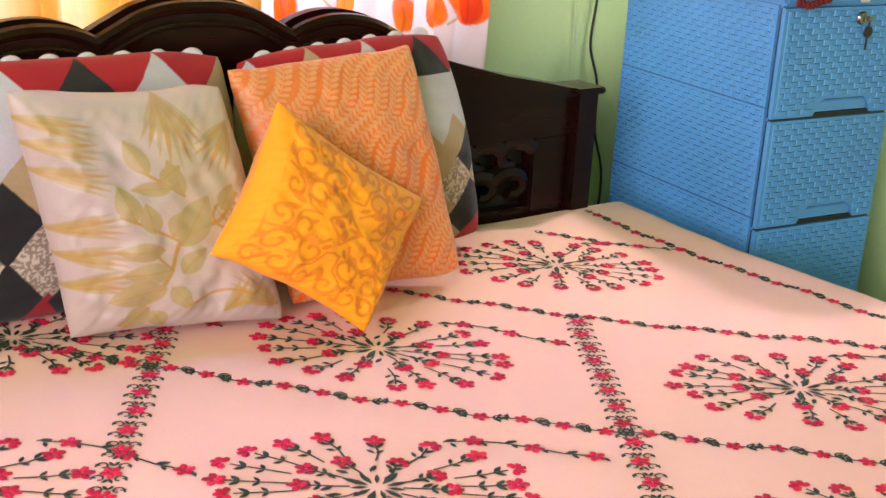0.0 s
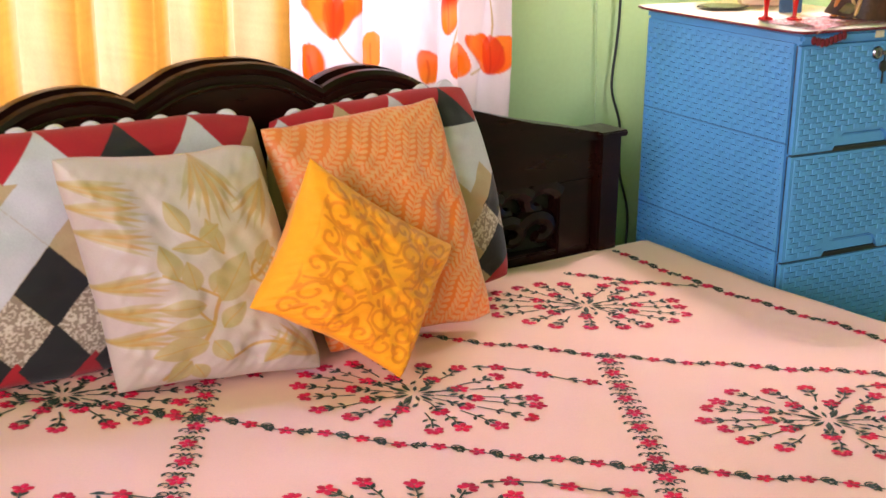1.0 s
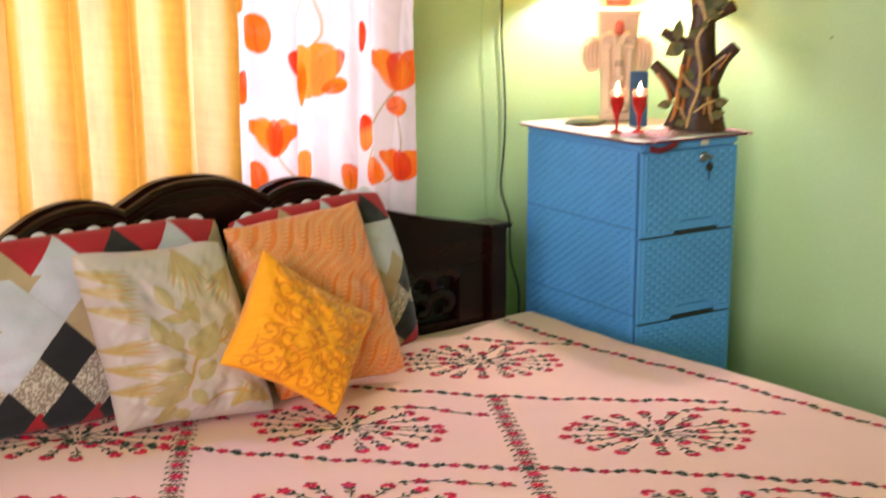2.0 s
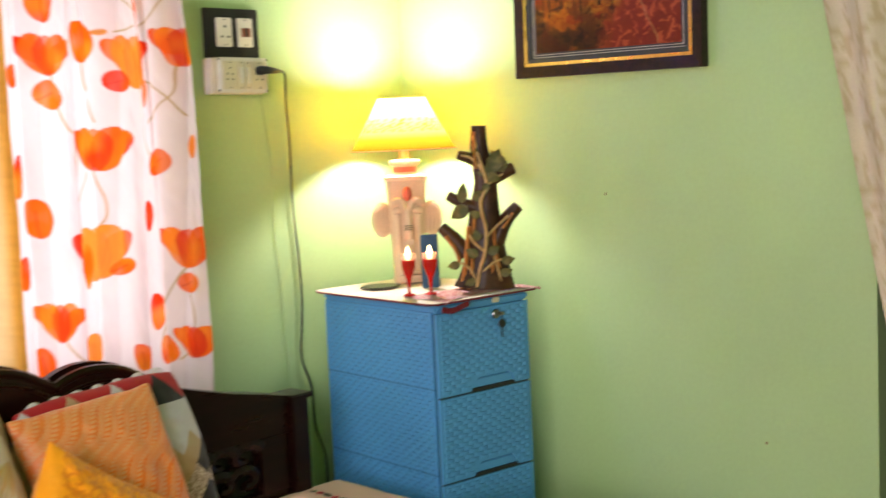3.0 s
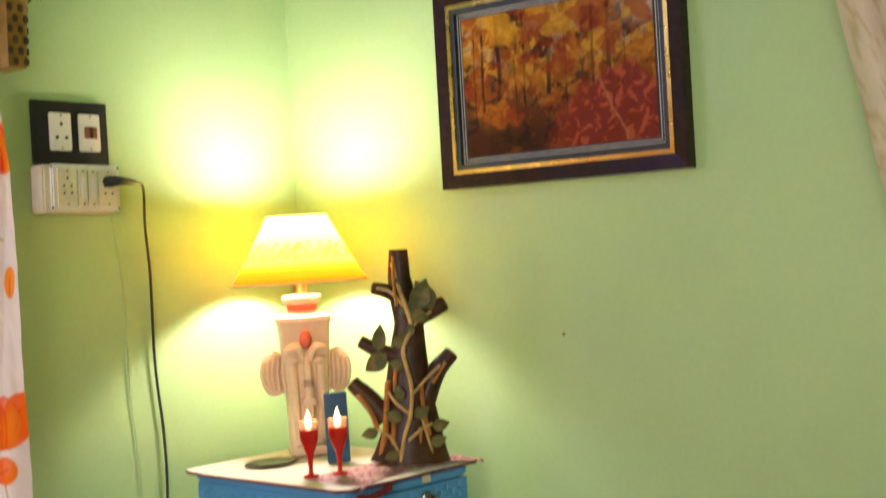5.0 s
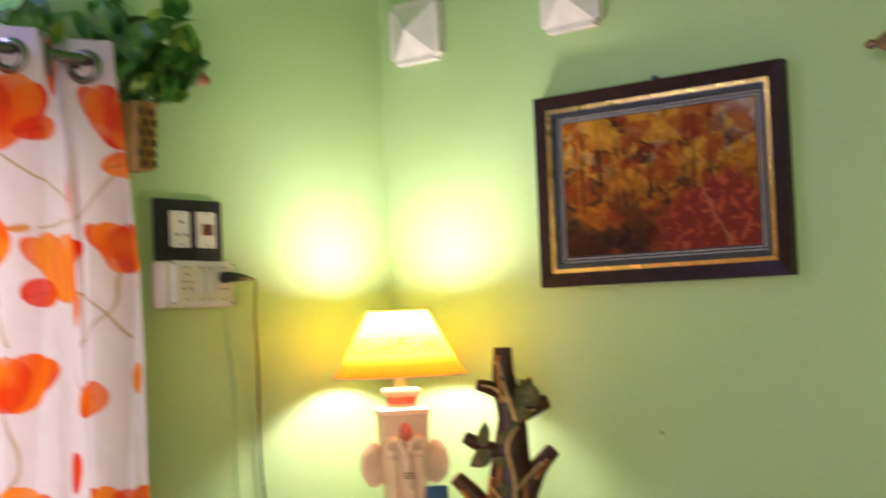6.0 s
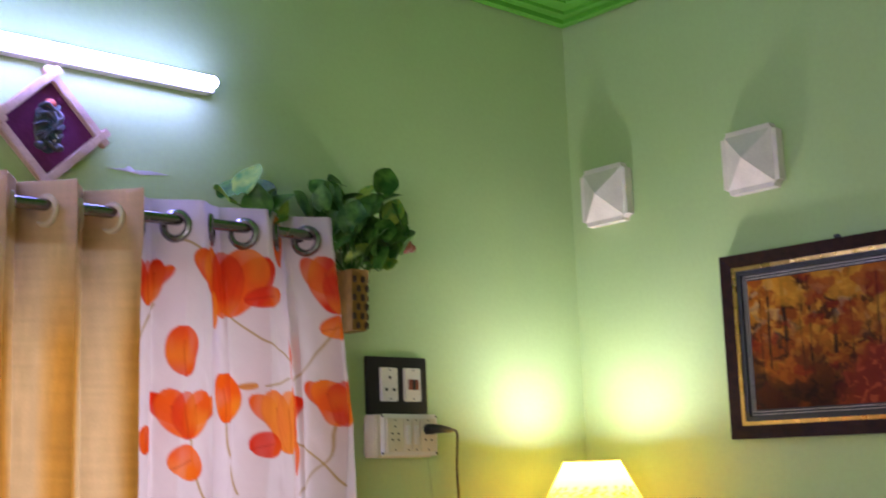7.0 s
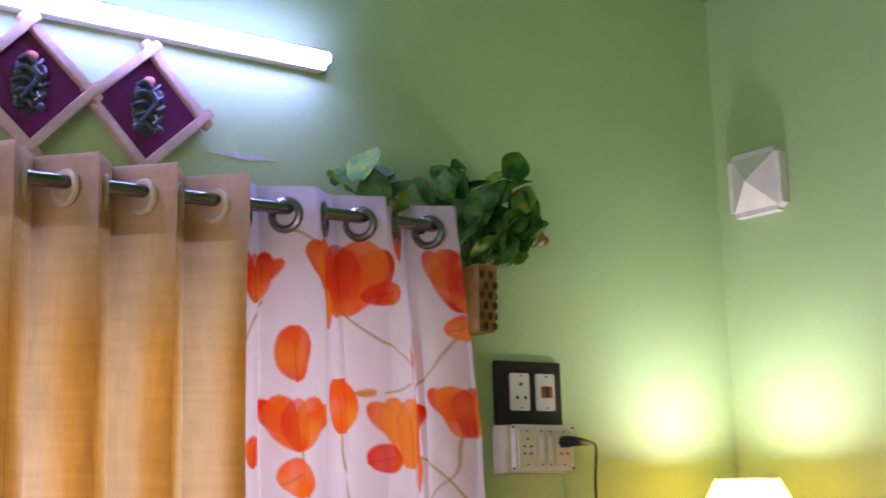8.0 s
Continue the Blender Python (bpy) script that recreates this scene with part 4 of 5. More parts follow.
for i in range(k):
    for j in range(k):
        u, v = i / (k - 1), j / (k - 1)
        x, y = CX0 + 0.010 + 0.310 * u, CYF + 0.140 - 0.170 * v * (1 - 0.25 * math.sin(math.pi * u))
        over = max(0, CYF - 0.021 - y)
        P[i, j] = (x, max(y, CYF - 0.022 - over * 0.15), 1.0845 - over * 1.0 + 0.0012 * math.sin(60 * x) * math.sin(70 * y))
tagged(new("crochet_doily", grid_mesh("crochet_doily", P, RED_CROCHET)), "red and white crocheted doily hanging over the chest edge", "doily").matrix_world = CHEST_AT
bm = bmesh.new()
for k in range(8):
    ball(bm, (CX0 + 0.004 + 0.011 * k, CYF - 0.025 + 0.0008 * k, 1.070 - 0.010 * (1 - abs(k - 2.5) / 4)), (0.006, 0.0045, 0.008), 10)
thing("crochet_tassel", bm, MAROON, "maroon crocheted fringe at the corner of the doily", "fringe").matrix_world = CHEST_AT

# ---- table lamp ----
TOP = 1.0855
lampm = pose(LAMP_X, LAMP_Y, TOP, 0, 0, -42) @ Matrix.Diagonal((1.075, 1.075, 1.005, 1))
tl = empty("table_lamp", "lit table lamp with a moulded cream clay base and cloth shade", "table lamp", lampm)


def taper(bm, rows):
    rings = []
    for hx, hy, z in rows:
        r = min(hx, hy) * 0.22
        pts = []
        for sx, sy, a0 in ((1, 1, 0), (-1, 1, 90), (-1, -1, 180), (1, -1, 270)):
            for a in (0, 45, 90):
                pts.append(bm.verts.new((sx * (hx - r) + r * math.cos(radians(a0 + a)), sy * (hy - r) + r * math.sin(radians(a0 + a)), z)))
        rings.append(pts)
    for a, b in zip(rings, rings[1:]):
        for k in range(12):
            bm.faces.new((a[k], a[(k + 1) % 12], b[(k + 1) % 12], b[k]))
    bm.faces.new(rings[0]), bm.faces.new(rings[-1])
    return bm


part("base_body", taper(bmesh.new(), [(0.037, 0.037, 0), (0.039, 0.039, 0.006), (0.036, 0.036, 0.018), (0.038, 0.038, 0.10), (0.044, 0.044, 0.21), (0.047, 0.047, 0.262), (0.050, 0.050, 0.266), (0.050, 0.050, 0.276), (0.040, 0.040, 0.281)]), CERAMIC, tl)
part("neck", lathe(bmesh.new(), [(0.030, 0.278), (0.027, 0.288), (0.027, 0.300), (0.036, 0.306), (0.038, 0.312), (0.036, 0.318), (0.012, 0.320)], 32), CERAMIC, tl, "cream and coral clay neck")
part("neck_band", lathe(bmesh.new(), [(0.0275, 0.287), (0.0285, 0.290), (0.0285, 0.299), (0.0275, 0.302)], 32), CLAY_RED, tl)
part("bulb_socket", lathe(bmesh.new(), [(0.011, 0.318), (0.012, 0.322), (0.012, 0.355), (0.009, 0.36)], 20), BRASS, tl, "brass bulb socket")
F = -0.041
for s in (1, -1):
    bm = ball(bmesh.new(), (s * 0.060, -0.012, 0.165), (0.026, 0.012, 0.046), 22)
    for k in range(5):
        tube(bm, [(s * (0.042 + 0.009 * k), -0.025, 0.126 + 0.004 * k), (s * (0.044 + 0.0095 * k), -0.0265, 0.165), (s * (0.042 + 0.009 * k), -0.025, 0.204 - 0.004 * k)], 0.0028, 6)
    part("side_lobe", bm, CERAMIC, tl, "ribbed coral-washed clay lobe")
    pts = spline([(s * 0.006, F - 0.006, 0.188), (s * 0.014, F - 0.011, 0.213), (s * 0.030, F - 0.009, 0.214), (s * 0.040, F - 0.004, 0.203)], 5)
    part("brow_relief", tube(bmesh.new(), pts, [0.006 + 0.003 * math.sin(math.pi * k / (len(pts) - 1)) for k in range(len(pts))], 10), CERAMIC, tl)
    part("oval_relief", ball(bmesh.new(), (s * 0.024, F - 0.003, 0.190), (0.013, 0.008, 0.009), 16), CERAMIC, tl)
    part("side_fluting", tube(bmesh.new(), [(s * 0.026, F - 0.001, 0.180), (s * 0.024, F + 0.003, 0.10), (s * 0.020, F + 0.004, 0.03)], [0.010, 0.009, 0.006], 10), CERAMIC, tl)
part("centre_rib", tube(bmesh.new(), spline([(0, F - 0.007, 0.205), (0, F - 0.010, 0.17), (0.001, F - 0.010, 0.13), (-0.001, F - 0.008, 0.09), (-0.004, F - 0.004, 0.04), (0.002, F - 0.003, 0.022)], 5), [0.006 + 0.006 * (k / 25) for k in range(26)], 12), CERAMIC, tl)
for k, z in enumerate((0.150, 0.145, 0.140)):
    part("incised_line", rbox(-0.009, 0.009, F - 0.021, F - 0.014, z - 0.0009, z + 0.0009, r=0.0004), TURNED_WOOD, tl)
for z, w in ((0.112, 0.013), (0.105, 0.014), (0.030, 0.022), (0.018, 0.026)):
    part("moulded_band", rbox(-w, w, F - 0.022, F + 0.006, z - 0.0035, z + 0.0035, r=0.002), CERAMIC, tl)
part("drop_ornament", ball(bmesh.new(), (0, F - 0.008, 0.232), (0.0115, 0.008, 0.019), 18), CLAY_RED, tl, "coral red drop ornament")
# shade
n, rows = 72, 40
a = np.linspace(0, 2 * np.pi, n)
zz = np.linspace(0, 1, rows)
A, Z = np.meshgrid(a, zz, indexing="ij")
rad = 0.128 + (0.057 - 0.128) * Z ** 0.92
P = np.stack([rad * np.cos(A), rad * np.sin(A), 0.345 + 0.134 * Z], -1)
col = np.ones(A.shape + (3,)) * np.array((0.90, 0.62, 0.035))
col = blend(col, np.clip((0.34 - Z) / 0.14, 0, 1), (0.76, 0.13, 0.004))
sprigs = (np.abs(np.sin(A * 13 + 2.4 * np.sin(Z * 30))) > 0.72) & (Z > 0.34) & (Z < 0.56 + 0.06 * np.sin(A * 26))
col = blend(col, sprigs * 0.95, (0.13, 0.055, 0.002))
shade = new("shade", grid_mesh("shade", P, SHADE_CLOTH, col))
shade.parent = tl
shade["label"] = "yellow cloth shade with printed sprigs"
for rr, z in ((0.128, 0.345), (0.057, 0.479)):
    part("shade_rim", ring(bmesh.new(), pose(0, 0, z), rr, 0.0018, 56, 6), HEADER_TAPE, shade)
part("bulb", ball(bmesh.new(), (0, 0, 0.392), (0.016, 0.016, 0.036), 16), FLAME, tl, "glowing bulb")
bm = flat_cloth([(-0.325 + 0.050 * math.cos(k * 0.52) * (1 + 0.2 * math.sin(3 * k)), -0.205 + 0.045 * math.sin(k * 0.52)) for k in range(12)], 1.0875, 0.003)
thing("coaster", bm, DARK_MAT, "dark bronze leaf-shaped coaster beside the lamp", "coaster")

# dark blue card standing behind the candles
bm = rbox(-0.022, 0.022, -0.004, 0.004, 0, 0.135, r=0.002, m=pose(-0.262, -0.325, 1.0835, -3, 0, -40))
thing("blue_box", bm, NAVY, "dark blue box standing behind the candle holders", "box")


# ---- candle goblets ----
def goblet(x, y, s):
    g = empty("candle_holder", "red glass goblet with a small lit candle", "candle holder", pose(x, y, 1.0865), "candle holders")
    part("foot", lathe(bmesh.new(), [(0.001, 0), (0.014 * s, 0), (0.014 * s, 0.003), (0.005, 0.006), (0.001, 0.006)], 24), RED_GLASS, g)
    part("stem", lathe(bmesh.new(), [(0.0045, 0.005), (0.0035, 0.015), (0.006, 0.038), (0.010, 0.05), (0.001, 0.05)], 24), RED_GLASS, g)
    part("cup", lathe(bmesh.new(), [(0.010, 0.049), (0.0165 * s, 0.068), (0.0175 * s, 0.086), (0.0155 * s, 0.086), (0.008, 0.06)], 28), RED_GLASS, g)
    part("clear_rim", lathe(bmesh.new(), [(0.0175 * s, 0.086), (0.0175 * s, 0.101), (0.0165 * s, 0.101), (0.0165 * s, 0.087)], 28), CLEAR_RIM, g, "clear glass rim")
    bm = bmesh.new()
    lathe(bm, [(0.001, 0.086), (0.006, 0.091), (0.0065, 0.097), (0.0035, 0.110), (0.0008, 0.119)], 14)
    part("flame", bm, FLAME, g, "warm glowing flame")


goblet(-0.410, -0.392, 0.98)
goblet(-0.368, -0.424, 1.02)

# ---- tree stump ornament ----
st = empty("tree_stump_ornament", "glazed dark brown tree stump ornament with leaves and gilded vines", "ornament", pose(-0.222, -0.470, 1.0865, 0, 0, -50))
K = 0.00106
V = lambda px, py, d=0.0: Vector(((px - 754) * K, d, (608 - py) * K))
bm = tube(bmesh.new(), [V(754, 608), V(756, 590), V(758, 545), V(758, 490), V(761, 420), V(765, 360), V(756, 318), V(753, 280), V(754, 232)], [0.077, 0.069, 0.054, 0.045, 0.036, 0.028, 0.025, 0.021, 0.0185], 36)
for v in bm.verts:
    v.co.y *= 0.55
    v.co.x += 0.004 * noise.noise(v.co * 40)
    v.co.y += 0.004 * noise.noise(Vector((v.co.x * 160, 0, v.co.z * 18)))
part("trunk", bm, BARK, st)
for pts, r0, r1 in (([(715, 530), (690, 495), (658, 462)], 0.022, 0.014), ([(785, 500), (808, 452), (838, 420)], 0.022, 0.015), ([(748, 425), (712, 410), (677, 390)], 0.018, 0.012),
                    ([(756, 318), (728, 304), (704, 297)], 0.016, 0.011), ([(762, 362), (800, 345), (831, 332)], 0.020, 0.014)):
    p = spline([V(*q) for q in pts], 5)
    bm = tube(bmesh.new(), p, [r0 + (r1 - r0) * k / (len(p) - 1) for k in range(len(p))], 12)
    limb = part("cut_branch", bm, BARK, st)
    d = (p[-1] - p[-2]).normalized()
    part("cut_end", tube(bmesh.new(), [p[-1], p[-1] + d * 0.002], [r1 * 0.8, r1 * 0.7], 12), TURNED_WOOD, limb)
D = -0.042
for pts, w in (([(735, 607), (745, 560), (758, 520), (762, 470), (752, 410), (768, 370), (760, 330), (748, 290), (742, 255)], 0.0042), ([(735, 590), (722, 560), (700, 545)], 0.003), ([(752, 565), (775, 548), (795, 540)], 0.003),
               ([(760, 490), (785, 465), (815, 440)], 0.0032), ([(758, 520), (735, 500), (722, 480)], 0.003), ([(756, 330), (735, 305), (712, 298)], 0.0028), ([(768, 372), (785, 355), (805, 345)], 0.0028), ([(795, 600), (785, 560), (778, 530)], 0.0028)):
    p = [q + Vector((0, D + 0.018 * min(1, abs(q.x) / 0.06) + 0.014 * q.z / 0.4, 0)) for q in spline([V(*q) for q in pts], 6)]
    part("vine", tube(bmesh.new(), p, w, 8), GILT_VINE, st, "gilded vine")
for pts, w in (([(700, 606), (712, 550), (718, 500), (722, 462)], 0.006), ([(716, 607), (726, 560), (728, 520)], 0.005), ([(698, 545), (690, 515), (668, 482)], 0.005), ([(733, 480), (737, 440)], 0.004), ([(800, 604), (790, 560), (782, 520), (780, 470)], 0.004), ([(770, 606), (772, 575), (774, 545)], 0.004), ([(745, 330), (742, 290), (744, 245)], 0.003), ([(800, 470), (825, 435)], 0.004)):
    p = [q + Vector((0, D + 0.022 * min(1, abs(q.x) / 0.06) + 0.006, 0)) for q in spline([V(*q) for q in pts], 6)]
    part("bark_streak", tube(bmesh.new(), p, w, 8), ORANGE_STREAK, st, "orange-brown bark streak")


def pressed_leaf(length, width, veins=True):
    bm = bmesh.new()
    n = 9
    rows = []
    for k in range(n):
        t = k / (n - 1)
        w = width / 2 * max(0.02, math.sin(math.pi * t ** 0.75)) ** 0.9
        z = 0.10 * length * math.sin(math.pi * t)
        rows.append([bm.verts.new((-w, t * length, z + 0.10 * w)), bm.verts.new((0, t * length, z - 0.12 * w)), bm.verts.new((w, t * length, z + 0.10 * w))])
    for a, b in zip(rows, rows[1:]):
        for j in (0, 1):
            bm.faces.new((a[j], a[j + 1], b[j + 1], b[j]))
    got = bmesh.ops.extrude_face_region(bm, geom=bm.faces[:])
    bmesh.ops.translate(bm, vec=(0, 0, -0.0016), verts=[v for v in got["geom"] if isinstance(v, bmesh.types.BMVert)])
    return bm


for px, py, L, W, roll, tilt in ((778, 340, 0.056, 0.036, -22, 0), (808, 340, 0.056, 0.036, 28, 0), (708, 408, 0.046, 0.024, -8, 0), (722, 415, 0.045, 0.032, 125, 0), (735, 400, 0.034, 0.024, -60, 0), (782, 335, 0.034, 0.026, 100, 0), (768, 345, 0.034, 0.024, -110, 0),
                                 (700, 548, 0.030, 0.020, 100, 1), (742, 530, 0.032, 0.022, 60, 1), (795, 545, 0.030, 0.022, -80, 1), (735, 585, 0.028, 0.018, 110, 1), (790, 575, 0.030, 0.020, -70, 1), (745, 495, 0.028, 0.018, 20, 1), (765, 525, 0.030, 0.022, -60, 1), (750, 440, 0.026, 0.018, 60, 1), (762, 385, 0.026, 0.016, -20, 1), (750, 300, 0.026, 0.016, 30, 1)):
    p = V(px, py)
    bm = pressed_leaf(L * 1.1, W * 1.1)
    bmesh.ops.transform(bm, matrix=Matrix.Translation((p.x, D - 0.002 + 0.018 * min(1, abs(p.x) / 0.06) + 0.014 * p.z / 0.4, p.z)) @ Matrix.Rotation(radians(-roll), 4, "Y") @ Matrix.Rotation(radians(90 - 6), 4, "X"), verts=bm.verts)
    part("leaf", bm, OLIVE_LEAF, st, "olive glazed leaf")

# ---- switchboards and cord ----
wb = empty("switch_box", "white surface switch box with sockets and two switches", "switch box", pose(-0.61, 0, 1.633, 0, 0.6, 0))
part("back_box", rbox(-0.076, 0.080, -0.040, -0.001, -0.045, 0.042, r=0.003), CREAM_PLASTIC, wb)
part("front_plate", rbox(-0.064, 0.086, -0.050, -0.040, -0.042, 0.043, r=0.003), WHITE_PLASTIC, wb)


def holes(parent, spots, y, r=0.0022):
    for x, z in spots:
        part("socket_hole", tube(bmesh.new(), [(x, y - 0.0012, z), (x, y + 0.001, z)], r, 10), BLACK_PLASTIC, parent)


for x0, x1, sock in ((-0.056, -0.012, True), (-0.010, 0.010, False), (0.012, 0.032, False), (0.034, 0.078, True)):
    mod = part("socket_module" if sock else "switch_module", rbox(x0, x1, -0.0535, -0.050, -0.034, 0.034, r=0.0015), CREAM_PLASTIC, wb)
    c = (x0 + x1) / 2
    holes(mod, [(c, 0.030), (c, -0.030)], -0.0535, 0.0016)
    if sock:
        holes(mod, [(c, 0.017), (c - 0.008, 0.003), (c + 0.008, 0.003), (c - 0.008, -0.010), (c + 0.008, -0.010)], -0.0535)
    else:
        part("rocker", rbox(c - 0.0065, c + 0.0065, -0.0575, -0.0535, -0.020, 0.020, r=0.0015), WHITE_PLASTIC, mod)
holes(wb, [(-0.065, 0.038), (0.081, 0.038), (-0.065, -0.037), (0.081, -0.037)], -0.050, 0.0024)
bb = empty("wall_switchboard", "black switch panel with a white socket and indicator switch", "switch panel", pose(-0.598, 0, 1.738, 0, 0, 0))
part("backing_board", rbox(-0.082, 0.082, -0.012, -0.001, -0.0605, 0.059, r=0.002), BLACK_PLASTIC, bb)
for c, fuse in ((-0.028, False), (0.036, True)):
    mod = part("indicator_module" if fuse else "socket_module", rbox(c - 0.023, c + 0.023, -0.020, -0.012, -0.034, 0.036, r=0.002), WHITE_PLASTIC, bb)
    holes(mod, [(c, 0.031), (c, -0.029)], -0.020, 0.0017)
    if fuse:
        part("indicator_window", rbox(c - 0.014, c + 0.014, -0.0225, -0.020, -0.010, 0.012, r=0.001), TERRACOTTA, mod)
        part("indicator_bar", rbox(c - 0.004, c + 0.004, -0.0235, -0.0225, -0.010, 0.012, r=0.0005), BLACK_PLASTIC, mod)
    else:
        holes(mod, [(c, 0.015), (c - 0.010, -0.010), (c + 0.010, -0.010)], -0.020, 0.0034)
plug = empty("lamp_plug_and_cord", "black plug and thin cord hanging down the green wall", "cord")
part("plug", tube(bmesh.new(), [(-0.556, -0.052, 1.644), (-0.556, -0.068, 1.644), (-0.545, -0.078, 1.644), (-0.520, -0.078, 1.642), (-0.505, -0.075, 1.641)], [0.011, 0.011, 0.009, 0.0065, 0.004], 12), BLACK_PLASTIC, plug)
cordp = spline([(-0.507, -0.075, 1.641), (-0.480, -0.062, 1.632), (-0.455, -0.030, 1.56), (-0.435, -0.012, 1.461), (-0.433, -0.008, 1.295), (-0.422, -0.008, 1.16), (-0.420, -0.008, 1.059), (-0.425, -0.008, 0.99), (-0.432, -0.008, 0.903), (-0.405, -0.010, 0.82), (-0.398, -0.010, 0.714), (-0.368, -0.012, 0.601), (-0.40, -0.03, 0.4), (-0.42, -0.05, 0.2), (-0.42, -0.06, 0.008)], 6)
part("cord", tube(bmesh.new(), cordp, 0.0028, 8), CORD, plug)
thing("painted_wire", tube(bmesh.new(), spline([(-0.514, -0.003, 1.585), (-0.493, -0.003, 1.42), (-0.496, -0.003, 1.29), (-0.482, -0.003, 1.10), (-0.476, -0.003, 0.968), (-0.472, -0.003, 0.83), (-0.47, -0.003, 0.3)], 5), 0.0011, 6), GREEN_CORD, "thin green painted wire down the wall", "wire")

# ---- picture ----
PY, PZ = -0.711, 1.795
pic = empty("framed_picture", "framed autumn forest road picture with gold inner line", "picture", pose(0, PY, PZ, 0.4, 0, 0))
HW, HH = 0.272, 0.197
for name, w0, w1, x0, x1, mat, lab in (("outer_frame", 0, 0.028, -0.030, -0.003, FRAME_WOOD, ""), ("gold_line", 0.028, 0.036, -0.027, -0.010, GOLD, "gilt inner moulding"), ("inner_frame", 0.036, 0.046, -0.024, -0.010, MAT_BOARD, "")):
    bm = bmesh.new()
    a, b, c, d = HW - w0, HW - w1, HH - w0, HH - w1
    for outl in (((-a, -c), (a, -c), (b, -d), (-b, -d)), ((a, -c), (a, c), (b, d), (b, -d)), ((a, c), (-a, c), (-b, d), (b, d)), ((-a, c), (-a, -c), (-b, -d), (-b, d))):
        f = [bm.verts.new((x0 + (0.004 if w0 == 0 and abs(y) == b else 0), y, z)) for y, z in outl]
        g = [bm.verts.new((x1, y, z)) for y, z in outl]
        bm.faces.new(f), bm.faces.new(g[::-1])
        for k in range(4):
            bm.faces.new((f[k], g[k], g[(k + 1) % 4], f[(k + 1) % 4]))
    part(name, bm, mat, pic, lab)
part("mount_board", rbox(-0.016, -0.006, -HW + 0.044, HW - 0.044, -HH + 0.044, HH - 0.044, r=0), MAT_BOARD, pic, "dark mount board")
for off in (0.050, 0.056):
    bm = bmesh.new()
    a, c = HW - off, HH - off
    for y0, y1, z0, z1 in ((-a, a, c, c + 0.001), (-a, a, -c - 0.001, -c), (-a - 0.001, -a, -c, c), (a, a + 0.001, -c, c)):
        box(bm, -0.0172, -0.0155, y0, y1, z0, z1)
    part("mount_line", bm, PLASTER, pic)
a, c = HW - 0.060, HH - 0.060
Y, Z = np.meshgrid(np.linspace(a, -a, 210), np.linspace(-c, c, 140), indexing="ij")
u, v = (a - Y) / (2 * a), (Z + c) / (2 * c)
wu, wv = u + 0.035 * (value_noise(u * 21, v * 15, 61) - 0.5) + 0.02 * (value_noise(u * 50, v * 36, 63) - 0.5), v + 0.05 * (value_noise(u * 21, v * 15, 62) - 0.5) + 0.03 * (value_noise(u * 50, v * 36, 64) - 0.5)
nz = lambda f, s, st=1.0: value_noise(wu * f * 1.4, wv * f * st, s)
fol = 0.5 * nz(9, 1) + 0.3 * nz(22, 2) + 0.2 * nz(50, 3)
col = np.ones(u.shape + (3,)) * np.array((0.10, 0.035, 0.008))
col = blend(col, np.clip((fol - 0.38) * 9, 0, 1), (0.30, 0.09, 0.010))
col = blend(col, np.clip((nz(14, 7) * 0.6 + nz(40, 8) * 0.4 - 0.50) * 9, 0, 1) * np.clip(v * 2.2, 0.2, 1) * 0.6, (0.52, 0.22, 0.02))
col = blend(col, np.clip((nz(26, 9) - 0.66) * 8, 0, 1) * np.clip(v * 2 - 0.3, 0, 1) * 0.7, (0.66, 0.36, 0.05))
col = blend(col, np.clip((nz(18, 10) - 0.66) * 8, 0, 1) * np.clip((v - 0.45) * 3, 0, 1) * 0.45, (0.50, 0.42, 0.26))
for k, x in enumerate((0.06, 0.11, 0.20, 0.29, 0.34, 0.47, 0.56, 0.70, 0.78, 0.86)):
    wob = 0.010 * (value_noise(v * 5, v * 0 + k, 4) - 0.5)
    trunk_mask = np.clip((0.005 + 0.004 * (k % 3) - np.abs(u - x - wob)) / 0.004, 0, 1) * ((v > 0.22 + 0.08 * (k % 3)) & (v < 0.98))
    col = blend(col, trunk_mask * (0.4 + 0.5 * (nz(20, 30 + k) > 0.4)), (0.035, 0.018, 0.010))
col = blend(col, np.clip((u - 0.78) * 6, 0, 1) * np.clip((v - 0.72) * 5, 0, 1) * 0.8, (0.55, 0.48, 0.46))
col = blend(col, np.clip((0.20 - v) * 4, 0, 1) * np.clip((0.55 - u) * 4, 0, 1) * 0.6, (0.12, 0.02, 0.008))
col = blend(col, np.clip((v - 0.42) * 2.2, 0, 1) * np.clip((nz(7, 41) - 0.40) * 5, 0, 1) * 0.65, (0.66, 0.36, 0.03))
col = blend(col, np.clip((nz(11, 43) - 0.60) * 7, 0, 1) * 0.6, (0.30, 0.035, 0.010))
col = blend(col, np.clip((0.55 - v) * 2.4, 0, 1) * np.clip((0.66 - u) * 4, 0, 1) * np.clip((nz(8, 42) - 0.35) * 5, 0, 1) * 0.75, (0.022, 0.012, 0.008))
rise = np.clip(wv / 0.52, 0, 1)
road = np.clip((wu - 0.42 - 0.30 * rise ** 2.2) / 0.14, 0, 1) * np.clip((1.25 - 0.33 * rise - u) / 0.05, 0, 1) * np.clip((0.54 - wv) / 0.06, 0, 1)
col = blend(col, road * 0.9, (0.27, 0.045, 0.030))
col = blend(col, road * np.clip((nz(34, 12) - 0.55) * 6, 0, 1), (0.48, 0.12, 0.05))
